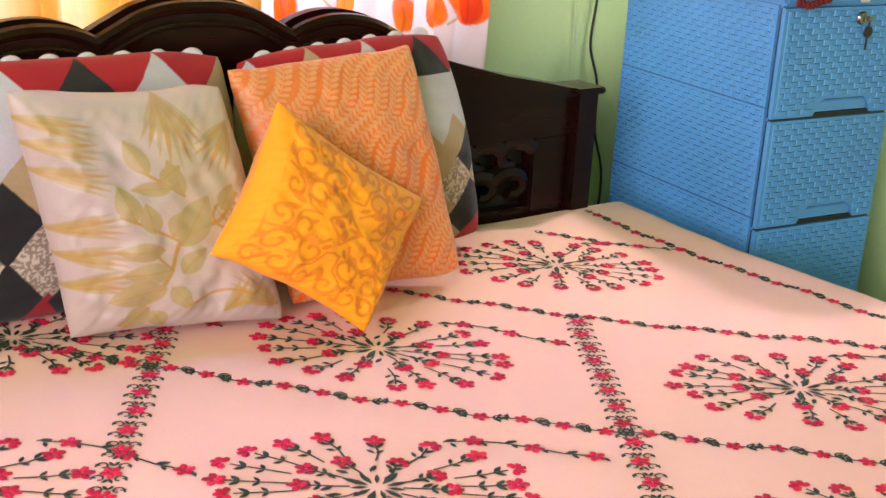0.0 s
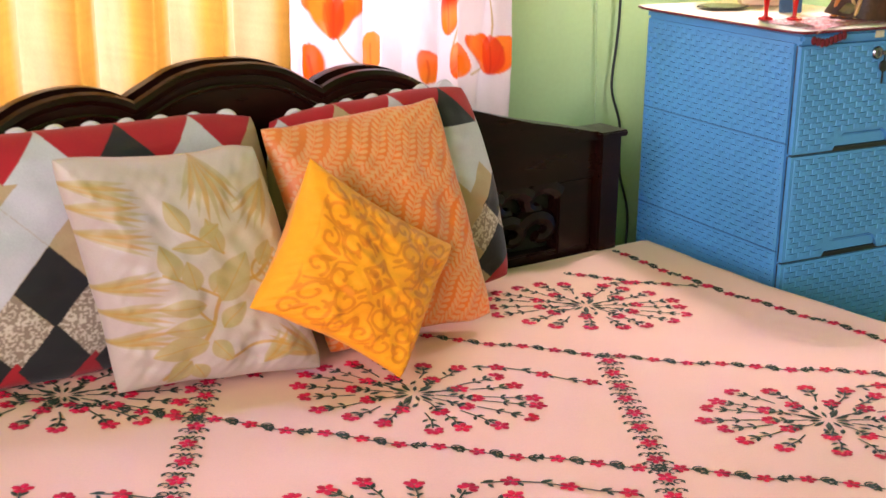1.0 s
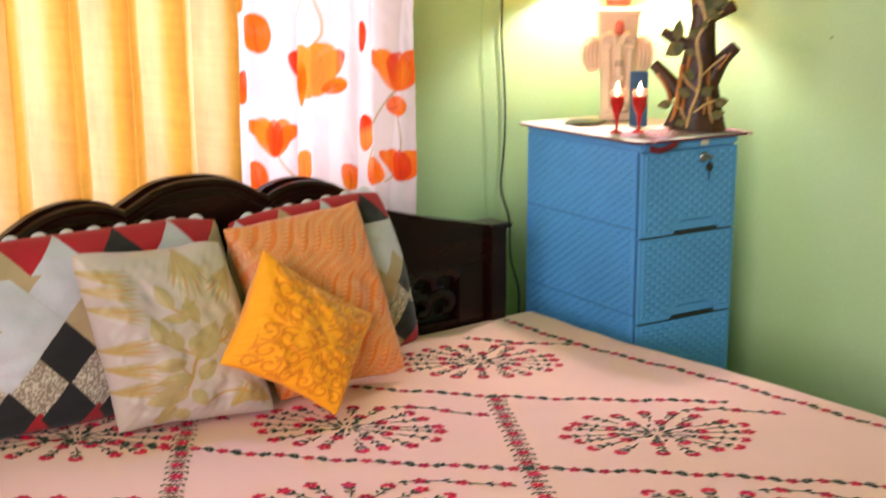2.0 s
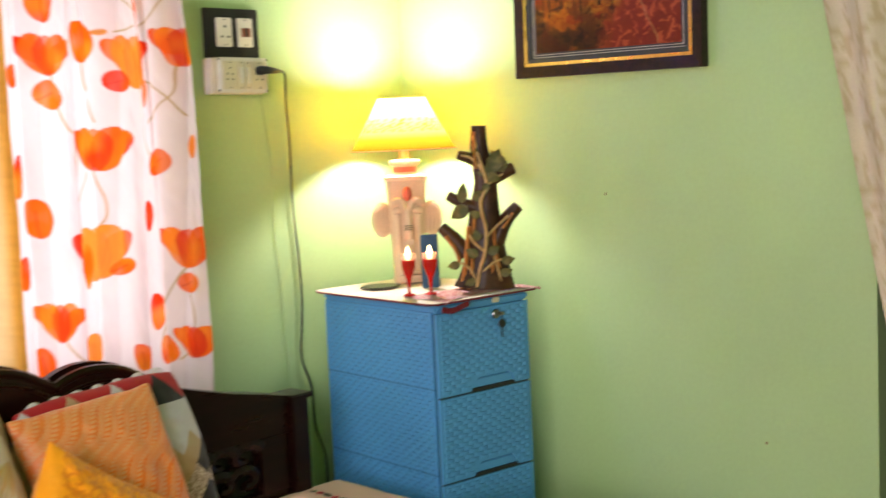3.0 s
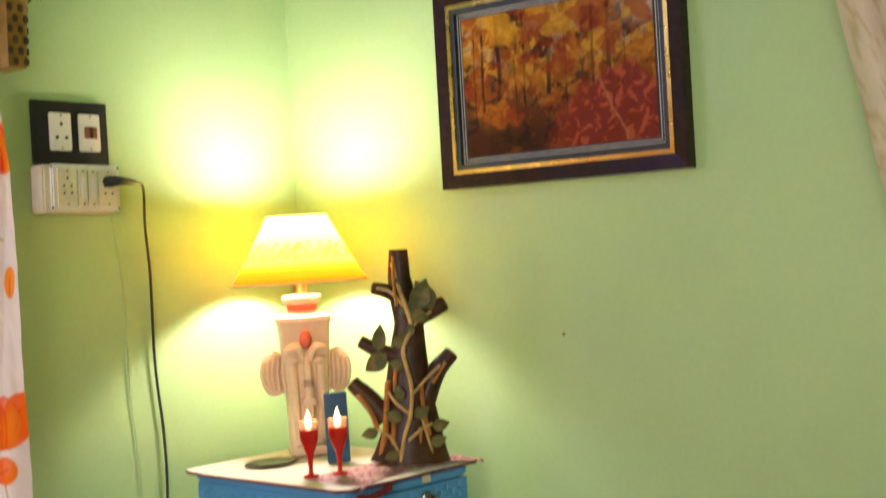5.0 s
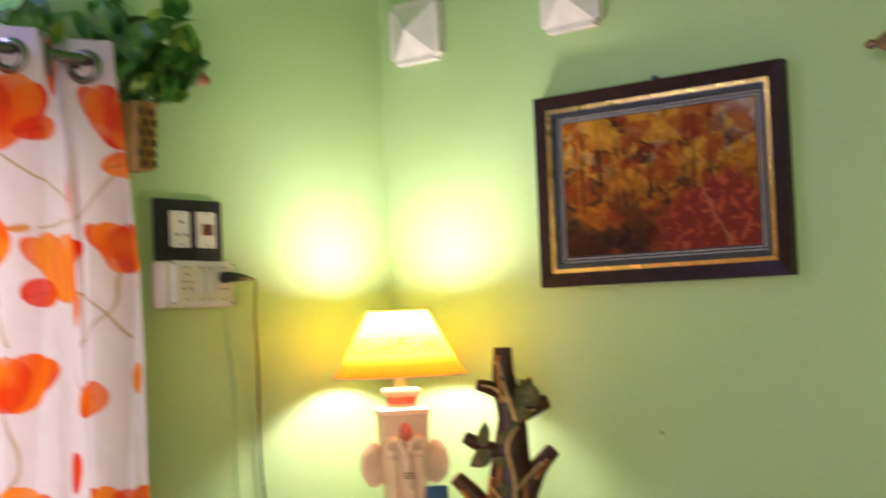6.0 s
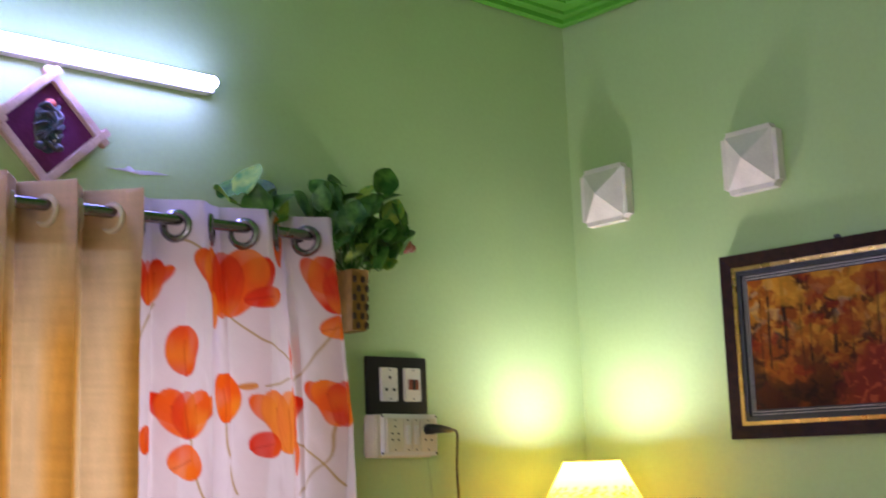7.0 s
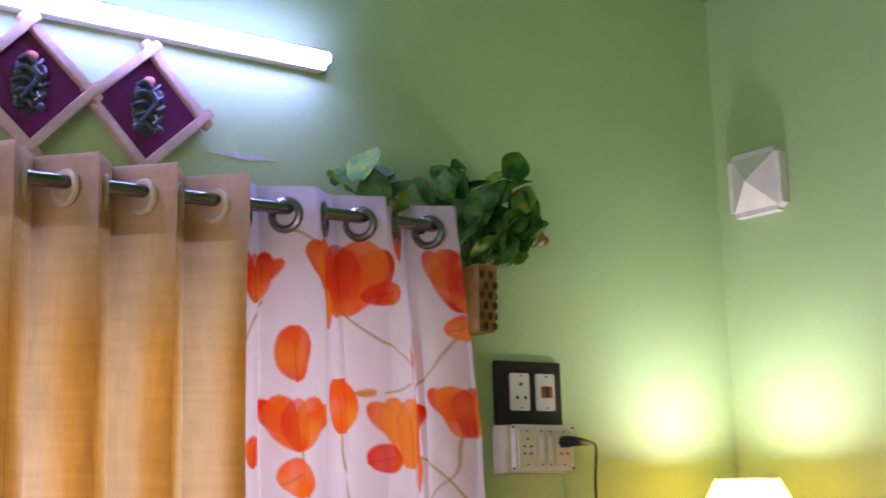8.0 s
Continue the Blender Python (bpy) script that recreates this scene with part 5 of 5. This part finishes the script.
col = blend(col, road * np.clip(0.010 - np.abs(u - 0.86 + 0.16 * rise), 0, 0.010) / 0.010, (0.48, 0.22, 0.09))
col = col ** 1.25 * 0.78
ob = new("landscape_print", grid_mesh("landscape_print", np.stack([np.full(Y.shape, -0.0185), Y, Z], -1), PAINTED, col))
ob.parent = pic
ob["label"] = "autumn woodland with a leaf-strewn road"
part("hanging_hook", rbox(-0.008, -0.001, -0.008, 0.006, HH, HH + 0.012, r=0.002), BLACK_PLASTIC, pic)


# ---- wall tiles in the shape of low pyramids ----
def pyramid(y, z):
    g = empty("pyramid_wall_tile", "white plaster pyramid wall tile with notched corners", "wall ornament", pose(0, y, z), "pyramid wall tiles")
    h, c = 0.070, 0.014
    outl = [(-h + c, -h), (h - c, -h), (h - c, -h + 0.006), (h - 0.006, -h + c), (h, -h + c), (h, h - c), (h - 0.006, h - c), (h - c, h - 0.006), (h - c, h), (-h + c, h), (-h + c, h - 0.006), (-h + 0.006, h - c), (-h, h - c), (-h, -h + c), (-h + 0.006, -h + c), (-h + c, -h + 0.006)]
    bm = prism(bmesh.new(), outl, -0.024, Matrix.Translation((0, 0, 0)) @ Matrix.Rotation(math.pi / 2, 4, "Z") @ pose(0, 0.026, 0))
    part("flange", bm, PLASTER, g, smooth=False)
    bm = bmesh.new()
    k = 0.060
    base = [bm.verts.new((-0.0255, yy, zz)) for yy, zz in ((-k, -k), (k, -k), (k, k), (-k, k))]
    tip = bm.verts.new((-0.058, 0, 0))
    bm.faces.new(base)
    for i in range(4):
        bm.faces.new((base[i], base[(i + 1) % 4], tip))
    part("pyramid", bm, PLASTER, g, smooth=False)


for y in (-0.123, -0.536, -0.942):
    pyramid(y, 2.196)

# ---- tube light ----
tubel = empty("tube_light", "lit bluish-white tube light batten on the wall", "tube light")
part("batten", rbox(-2.24, -1.050, -0.030, -0.001, 2.289, 2.319, r=0.003), WHITE_PLASTIC, tubel)
part("diffuser", rbox(-2.235, -1.058, -0.056, -0.030, 2.293, 2.313, r=0.004), TUBE_GLOW, tubel, "glowing tube diffuser")


# ---- diamond plaques ----
def plaque(x, z, s, off=0.004):
    g = empty("diamond_plaque", "diamond-shaped stick-framed plaque with a dark relief on purple", "wall plaque", pose(x, -off, z, 0, 45 + s, 0), "diamond plaques")
    h = 0.062
    part("felt_panel", rbox(-h, h, -0.010, 0.002, -h, h, r=0.001), PURPLE, g)
    for a in range(4):
        bm = rbox(-h - 0.024, h + 0.024, -0.024 if a % 2 else -0.020, -0.004, h - 0.002, h + 0.014, r=0.002, m=Matrix.Rotation(math.pi / 2 * a, 4, "Y"))
        part("frame_stick", bm, STICK, g)
    m = Matrix.Rotation(radians(-45 - s), 4, "Y")
    bm = bmesh.new()
    ball(bm, (0, -0.011, 0), (0.027, 0.007, 0.046), 20)
    for k in range(5):
        z0 = -0.034 + 0.017 * k
        w = 0.021 * math.sin(0.5 + 0.5 * k) + 0.006
        tube(bm, spline([(-w, -0.015, z0), (-0.3 * w, -0.021, z0 + 0.007), (0.4 * w, -0.021, z0 - 0.004), (w, -0.015, z0 + 0.006)], 4), 0.0040, 8)
    tube(bm, spline([(0.002, -0.020, 0.026), (0.010, -0.023, 0.008), (-0.004, -0.023, -0.012), (-0.014, -0.022, -0.026)], 5), [0.0070 - 0.00025 * k for k in range(16)], 8)
    for q in (1, -1):
        ball(bm, (q * 0.017, -0.016, 0.020), (0.010, 0.005, 0.013), 12)
        ball(bm, (q * 0.015, -0.016, -0.034), (0.012, 0.006, 0.008), 12)
    bmesh.ops.transform(bm, matrix=m, verts=bm.verts)
    relief = part("relief", bm, DARK_RELIEF, g)
    bm = ball(bmesh.new(), (0.002, -0.016, 0.044), (0.011, 0.005, 0.008), 12)
    bmesh.ops.transform(bm, matrix=m, verts=bm.verts)
    part("relief_tip", bm, CLAY_RED, relief, "coral painted tip")
    bm = tube(bmesh.new(), [(0.010, -0.022, -0.012), (0.012, -0.023, -0.020), (0.006, -0.023, -0.026)], 0.0016, 6)
    bmesh.ops.transform(bm, matrix=m, verts=bm.verts)
    part("relief_curve", bm, PLASTER, relief, "pale curved stroke")



plaque(-1.379, 2.170, 2)
plaque(-1.570, 2.174, -2, 0.012)
plaque(-1.757, 2.178, 1)
bm = prism(bmesh.new(), [(-1.257, 2.118), (-1.228, 2.121), (-1.216, 2.128), (-1.204, 2.121), (-1.172, 2.124), (-1.136, 2.121), (-1.170, 2.117), (-1.190, 2.114), (-1.222, 2.117)], -0.0015)
thing("plaster_chip", bm, CHIPPED, "flaked patch of bare plaster on the wall", "paint chip")
for x, z in ((-0.684, 1.304), (-1.107, 0.735)):
    thing("wall_mark", ball(bmesh.new(), (-0.0005, x, z), (0.0015, 0.003, 0.004), 8), TURNED_WOOD, "small brown mark on the green wall", "wall mark")

# ---- curtains ----
ROD_Y, ROD_Z = -0.105, 2.008
rod = empty("curtain_rod", "polished steel curtain rod over the window", "curtain rod")
part("rod", tube(bmesh.new(), [(-2.50, ROD_Y, ROD_Z), (-0.868, ROD_Y, ROD_Z + 0.006)], 0.0105, 16), STEEL, rod)
part("end_cap", lathe(bmesh.new(), [(0.001, -0.010), (0.017, -0.008), (0.019, 0.0), (0.017, 0.012), (0.001, 0.014)], 20, pose(-0.866, ROD_Y, ROD_Z + 0.006, 0, 90, 0)), STEEL, rod)
for x in (-2.42, -0.90):
    part("bracket", rbox(x - 0.008, x + 0.008, ROD_Y + 0.008, -0.001, ROD_Z - 0.008, ROD_Z + 0.008, r=0.002), STEEL, rod)


def drape(x0, x1, z0, z1, period, phase, mat, paint, nx, nz, amp=0.030, lean=0.0, shift=0.03, ripple=0.0):
    xs, zs = np.linspace(x0, x1, nx), np.linspace(z1, z0, nz)
    X, Z = np.meshgrid(xs, zs, indexing="ij")
    t = (z1 - Z) / (z1 - z0)
    ph = 2 * np.pi * (X - x0) / period + phase
    y = ROD_Y + amp * (1 - 0.30 * t) * np.sin(ph + 0.8 * t * np.sin(X * 9)) + 0.007 * t * np.sin(X * 37 + Z * 2)
    w = (value_noise(X * 5, Z * 3, 2) - 0.5) * 0.012 * t + 0.007 * (value_noise(X * 48, Z * 6, 7) - 0.5) + 0.003 * (value_noise(X * 70 + Z * 20, Z * 26, 8) - 0.5)
    Xs = X + lean * np.minimum(1, t * 4) * (X - x0) / (x1 - x0) + shift * period * np.sin(2 * ph) * (1 - 0.3 * t)
    w += ripple * np.minimum(1, t * 6) * (np.abs(np.sin(X * 67 + 1.2 * np.sin(Z * 2 + X * 6))) - 0.6)
    zz = Z + 0.003 * np.sin(ph)
    return np.stack([Xs, y + w, zz], -1), paint(Xs, Z) if paint else None


def eyelets(x0, x1, period, phase, amp, mat, parent, major, minor):
    k = 0
    while True:
        x = x0 + (k * math.pi - phase) / (2 * math.pi) * period
        k += 1
        if x > x1 - 0.005:
            break
        if x < x0 + 0.005:
            continue
        slope = math.atan(amp * 2 * math.pi / period * math.cos((x - x0) * 2 * math.pi / period + phase))
        part("eyelet", ring(bmesh.new(), Matrix.Translation((x, ROD_Y, ROD_Z - 0.006)) @ Matrix.Rotation(slope, 4, "Z") @ Matrix.Rotation(math.pi / 2, 4, "X"), major, minor, 26, 8), mat, parent)


def backlit_folds(X, Z):
    """Cream cloth, with golden window light through the folds painted below a plain heading."""
    col = np.ones(X.shape + (3,)) * np.array((0.64, 0.46, 0.235))
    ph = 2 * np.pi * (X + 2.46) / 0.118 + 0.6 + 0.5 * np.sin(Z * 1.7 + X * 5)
    # band: backlight glow put into the colour, repeating at the fold spacing
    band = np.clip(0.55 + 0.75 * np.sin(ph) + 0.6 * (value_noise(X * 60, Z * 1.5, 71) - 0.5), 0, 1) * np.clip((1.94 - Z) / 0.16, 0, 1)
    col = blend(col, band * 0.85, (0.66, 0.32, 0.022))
    slub = value_noise(X * 260, Z * 30, 72) * 0.5 + value_noise(X * 25, Z * 190, 73) * 0.5
    return col * (0.88 + 0.24 * slub)[..., None]


P, C = drape(-2.46, -1.256, 0.45, 2.050, 0.118, -1.864, YELLOW_CURTAIN, backlit_folds, 520, 260, 0.052, 0, 0.07)
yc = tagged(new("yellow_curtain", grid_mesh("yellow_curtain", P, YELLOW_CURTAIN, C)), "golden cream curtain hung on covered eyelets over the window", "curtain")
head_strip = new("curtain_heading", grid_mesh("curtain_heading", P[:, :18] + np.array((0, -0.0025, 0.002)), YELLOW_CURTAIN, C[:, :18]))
head_strip.parent = yc
eyelets(-2.46, -1.256, 0.118, -1.864, 0.052, HEADER_TAPE, yc, 0.0235, 0.0055)


def floral(X, Z):
    X = X - 0.008 - 0.024 * np.clip((-0.80 - X) / 0.47, 0, 1)
    col = np.ones(X.shape + (3,)) * np.array((0.70, 0.58, 0.60))
    orange, red, peach, olive, rim_red = (0.82, 0.105, 0.001), (0.70, 0.032, 0.002), (0.84, 0.20, 0.03), (0.40, 0.24, 0.05), (0.40, 0.012, 0.005)
    jx, jz = X + 0.009 * (value_noise(X * 22, Z * 22, 51) - 0.5), Z + 0.009 * (value_noise(X * 22, Z * 22, 52) - 0.5)

    def petal(x, z, w, h, tint, strength=0.95, a=math.pi / 2):
        nonlocal col
        foot = (x - math.cos(a) * h / 2, z - math.sin(a) * h / 2)
        m = oval_mask(jx, jz, *foot, h, w * 1.15, a, 0.003)
        wash = 0.88 + 0.24 * value_noise(X * 70, Z * 30, int(abs(x) * 100))
        glow = np.clip(value_noise(X * 26 + x * 50, Z * 22 + z * 50, 57) * 1.6 - 0.55, 0, 1)[..., None]
        wet = np.array(tint) * (1 - glow * 0.7) + np.array((0.86, 0.27, 0.012)) * glow * 0.7
        k = np.clip(m * min(1, strength + 0.06) * wash, 0, 1)[..., None]
        col = col * (1 - k) + wet * k
        inner = oval_mask(jx, jz, *foot, h, w * 1.15, a, 0.009)
        col = blend(col, np.clip(m * (1 - 1.2 * inner), 0, 1) * 0.55, rim_red)
        col = blend(col, m * stroke_mask(jx, jz, [foot, (x + math.cos(a) * h * 0.2, z + math.sin(a) * h * 0.2)], 0.0012, 0.003) * 0.5, rim_red)

    def tulip(x, z, w, h, tint=orange):
        petal(x - w * 0.42, z + h * 0.10, w * 0.42, h * 0.8, red, 0.9, 2.25)
        petal(x + w * 0.42, z + h * 0.06, w * 0.42, h * 0.75, red, 0.9, 0.85)
        petal(x - w * 0.24, z, w * 0.6, h, tint, 0.9, 1.85)
        petal(x + w * 0.24, z, w * 0.6, h, tint, 0.9, 1.3)
        petal(x, z - h * 0.03, w * 0.6, h * 0.95, red if tint == orange else tint, 0.75)

    def stalk(*pts):
        nonlocal col
        col = blend(col, stroke_mask(jx, jz, [(p.x, p.y) for p in spline([Vector((a, b, 0)) for a, b in pts], 5)] if len(pts) > 2 else pts, 0.0019, 0.002) * 0.85, olive)

    stalk((-1.09, 1.86), (-1.03, 1.81), (-0.97, 1.77))
    stalk((-1.09, 1.66), (-1.085, 1.60), (-1.06, 1.53))
    stalk((-0.85, 1.66), (-0.86, 1.60), (-0.92, 1.52))
    stalk((-0.96, 1.63), (-0.89, 1.60), (-0.84, 1.54))
    stalk((-1.02, 1.725), (-0.97, 1.735))
    stalk((-1.24, 1.86), (-1.27, 1.80))
    stalk((-1.20, 1.98), (-1.15, 1.955), (-1.10, 1.90))
    stalk((-0.85, 1.88), (-0.875, 1.80), (-0.93, 1.72))
    stalk((-1.19, 1.64), (-1.16, 1.52), (-1.08, 1.44))
    stalk((-0.97, 1.61), (-0.955, 1.50), (-0.90, 1.42))
    stalk((-1.07, 1.42), (-1.05, 1.33), (-1.09, 1.28))
    stalk((-0.85, 1.20), (-0.90, 1.12), (-0.94, 1.02))
    stalk((-1.10, 1.42), (-1.14, 1.34))
    stalk((-0.86, 1.18), (-0.84, 1.05), (-0.88, 0.98))
    stalk((-1.20, 1.08), (-1.12, 0.98))
    # flowers, from the top to the foot
    tulip(-1.092, 1.910, 0.12, 0.13), petal(-1.02, 1.885, 0.035, 0.07, red, 0.9, 0.2), petal(-1.12, 1.855, 0.03, 0.07, orange)
    petal(-0.980, 1.995, 0.05, 0.10, orange), tulip(-0.850, 1.920, 0.085, 0.11, red), petal(-0.853, 1.838, 0.05, 0.055, orange, 0.9, 0.3)
    petal(-1.198, 1.780, 0.05, 0.09, red), petal(-1.090, 1.700, 0.065, 0.09, orange), petal(-0.942, 1.775, 0.025, 0.09, red), tulip(-0.838, 1.695, 0.08, 0.09)
    tulip(-1.193, 1.670, 0.065, 0.09, orange), tulip(-0.975, 1.660, 0.085, 0.12, peach), petal(-0.940, 1.650, 0.03, 0.12, red), petal(-1.022, 1.617, 0.045, 0.05, red, 0.9, 0.4)
    petal(-1.193, 1.588, 0.055, 0.05, orange, 0.9, 0.5), petal(-1.258, 1.627, 0.03, 0.045, red), tulip(-1.252, 1.90, 0.05, 0.09, red), petal(-0.93, 1.59, 0.03, 0.06, orange)
    petal(-1.045, 1.725, 0.012, 0.03, olive, 0.9, 0.1)
    tulip(-1.065, 1.470, 0.10, 0.10), petal(-1.14, 1.44, 0.018, 0.08, red), petal(-0.900, 1.430, 0.05, 0.07, red, 0.9, 0.7), petal(-0.83, 1.47, 0.02, 0.05, peach)
    petal(-0.953, 1.320, 0.04, 0.07, red), petal(-1.225, 1.330, 0.045, 0.08, orange), petal(-1.262, 1.42, 0.03, 0.09, red), tulip(-1.087, 1.245, 0.11, 0.13, peach), petal(-1.03, 1.21, 0.03, 0.06, orange, 0.9, 0.4)
    petal(-1.12, 1.22, 0.03, 0.10, orange), tulip(-0.846, 1.240, 0.075, 0.10), petal(-0.851, 1.155, 0.045, 0.045, orange, 0.9, 0.4), tulip(-1.200, 1.110, 0.06, 0.085)
    petal(-0.944, 1.100, 0.05, 0.085, red), petal(-1.115, 1.040, 0.05, 0.075, peach), tulip(-0.843, 1.020, 0.06, 0.075), petal(-0.915, 1.005, 0.07, 0.06, orange, 0.9, 0.5)
    petal(-1.23, 1.02, 0.03, 0.07, orange), petal(-1.00, 1.01, 0.03, 0.06, red), petal(-1.262, 1.22, 0.03, 0.07, red)
    tulip(-1.17, 0.90, 0.08, 0.10), tulip(-0.93, 0.85, 0.09, 0.10), petal(-1.05, 0.80, 0.05, 0.08, red), tulip(-0.85, 0.72, 0.07, 0.09)
    return col


P, C = drape(-1.275, -0.842, 0.50, 2.050, 0.1415, -1.077, SHEER, floral, 340, 560, 0.030, 0.042, 0.05, 0.016)
fc = tagged(new("floral_curtain", grid_mesh("floral_curtain", P, SHEER, C)), "white sheer curtain with orange tulip print on steel eyelets", "curtain")
eyelets(-1.275, -0.842, 0.1415, -1.077, 0.030, STEEL, fc, 0.0235, 0.0070)

# doorway curtain
ys, zs = np.linspace(0, 1, 170), np.linspace(0, 1, 120)
S, T = np.meshgrid(ys, zs, indexing="ij")
zz = 1.970 - 1.94 * T
edge = -1.250 - 0.36 * T
P = np.stack([-0.085 + 0.020 * np.sin(S * 46 + 1.5 * T) + 0.006 * np.sin(S * 17 - 4 * T), edge + (-2.20 - edge) * S, zz], -1)
col = np.ones(S.shape + (3,)) * np.array((0.55, 0.46, 0.33))
pat = value_noise(S * 40, T * 45, 8) * 0.6 + value_noise(S * 90, T * 110, 9) * 0.4
col = blend(col, np.clip((np.abs(pat - 0.5) < 0.06) * 0.7, 0, 1), (0.40, 0.30, 0.16))
tagged(new("door_curtain", grid_mesh("door_curtain", P, DOOR_CURTAIN, col)), "beige patterned curtain hanging in the doorway", "curtain")
drod = empty("door_curtain_rod", "turned brown wooden curtain rod with finial", "curtain rod")
part("rod", tube(bmesh.new(), [(-0.085, -1.240, 1.975), (-0.085, -2.30, 1.975)], 0.016, 16), TURNED_WOOD, drod)
part("finial", lathe(bmesh.new(), [(0.001, 0), (0.006, 0.004), (0.009, 0.012), (0.006, 0.020), (0.012, 0.028), (0.020, 0.042), (0.018, 0.054), (0.010, 0.064), (0.016, 0.068), (0.019, 0.074), (0.016, 0.084), (0.001, 0.085)], 24, pose(-0.085, -1.156, 1.975, 90, 0, 0)), TURNED_WOOD, drod)
part("bracket", rbox(-0.080, -0.001, -1.278, -1.258, 1.963, 1.987, r=0.003), TURNED_WOOD, drod)

# ---- hanging plant ----
plant = empty("wall_planter", "trailing pothos plant in a yellow woven wall planter", "plant")
bm = taper(bmesh.new(), [(0.019, 0.030, 0), (0.021, 0.034, 0.06), (0.023, 0.038, 0.118), (0.025, 0.040, 0.122), (0.021, 0.036, 0.122), (0.019, 0.034, 0.10)])
bmesh.ops.transform(bm, matrix=pose(-0.745, -0.043, 1.840), verts=bm.verts)
pot = part("pot", bm, POT_YELLOW, plant, "yellow and brown woven pot")
for r in range(6):
    for c in range(4):
        if (r + c) % 2:
            x, z = -0.745 + (c - 1.5) * 0.0105, 1.850 + r * 0.0185
            w = 0.0315 + 0.0065 * (z - 1.838) / 0.12
            part("woven_strand", rbox(x - 0.0050, x + 0.0050, -0.043 - w - 0.003, -0.043 - w + 0.002, z - 0.007, z + 0.007, r=0.002), POT_BROWN, pot)
            part("woven_strand", rbox(-0.745 + w * 0.61 - 0.002, -0.745 + w * 0.61 + 0.003, -0.043 + (c - 1.5) * 0.0165 - 0.008, -0.043 + (c - 1.5) * 0.0165 + 0.008, z - 0.007, z + 0.007, r=0.002), POT_BROWN, pot)
rnd = random.Random(21)


def heart_leaf(size):
    bm = bmesh.new()
    n = 9
    rows = []
    for k in range(n):
        t = k / (n - 1)
        w = size * 0.46 * (math.sin(math.pi * min(1, t * 0.92 + 0.10)) ** 0.75) * (1 if t > 0.05 else 0.75)
        z = -0.25 * size * t * t
        rows.append([bm.verts.new((-w, t * size - (0.10 * size if t < 0.15 else 0), z + 0.22 * w)), bm.verts.new((-w * 0.5, t * size, z + 0.05 * w)), bm.verts.new((0, t * size, z - 0.06 * size * (1 - t))), bm.verts.new((w * 0.5, t * size, z + 0.05 * w)), bm.verts.new((w, t * size - (0.10 * size if t < 0.15 else 0), z + 0.22 * w))])
    for a, b in zip(rows, rows[1:]):
        for j in range(4):
            bm.faces.new((a[j], a[j + 1], b[j + 1], b[j]))
    return bm


for k in range(78):
    if k < 9:
        x, z, y = rnd.uniform(-1.06, -0.93), rnd.uniform(2.03, 2.09), rnd.uniform(-0.12, -0.03)
    elif k < 44:
        x, z, y = rnd.gauss(-0.785, 0.045), rnd.uniform(1.965, 2.125), rnd.uniform(-0.12, -0.02)
    else:
        x, z, y = rnd.uniform(-0.75, -0.655), rnd.uniform(1.955, 2.06), rnd.uniform(-0.14, -0.02)
    bm = heart_leaf(rnd.uniform(0.045, 0.075))
    bmesh.ops.transform(bm, matrix=pose(x, y, z, rnd.uniform(30, 120), rnd.uniform(-35, 35), rnd.uniform(-140, 60)), verts=bm.verts)
    part("leaf", bm, LEAF_PALE if k < 5 or rnd.random() < 0.10 else LEAF, plant)
    if k % 3 == 0:
        part("stem", tube(bmesh.new(), spline([(-0.745, -0.045, 1.95), ((x - 0.745) / 2, (y - 0.045) / 2, (z + 1.95) / 2 + 0.02), (x, y, z)], 4), 0.0016, 6), LEAF, plant)
for dx, dz, r in ((0, 0, 0.017), (0.020, -0.004, 0.009), (-0.006, 0.012, 0.010)):
    part("clay_berry", ball(bmesh.new(), (-0.648 + dx, -0.105, 2.016 + dz), r, 14), TERRACOTTA, plant, "reddish-brown clay bead")
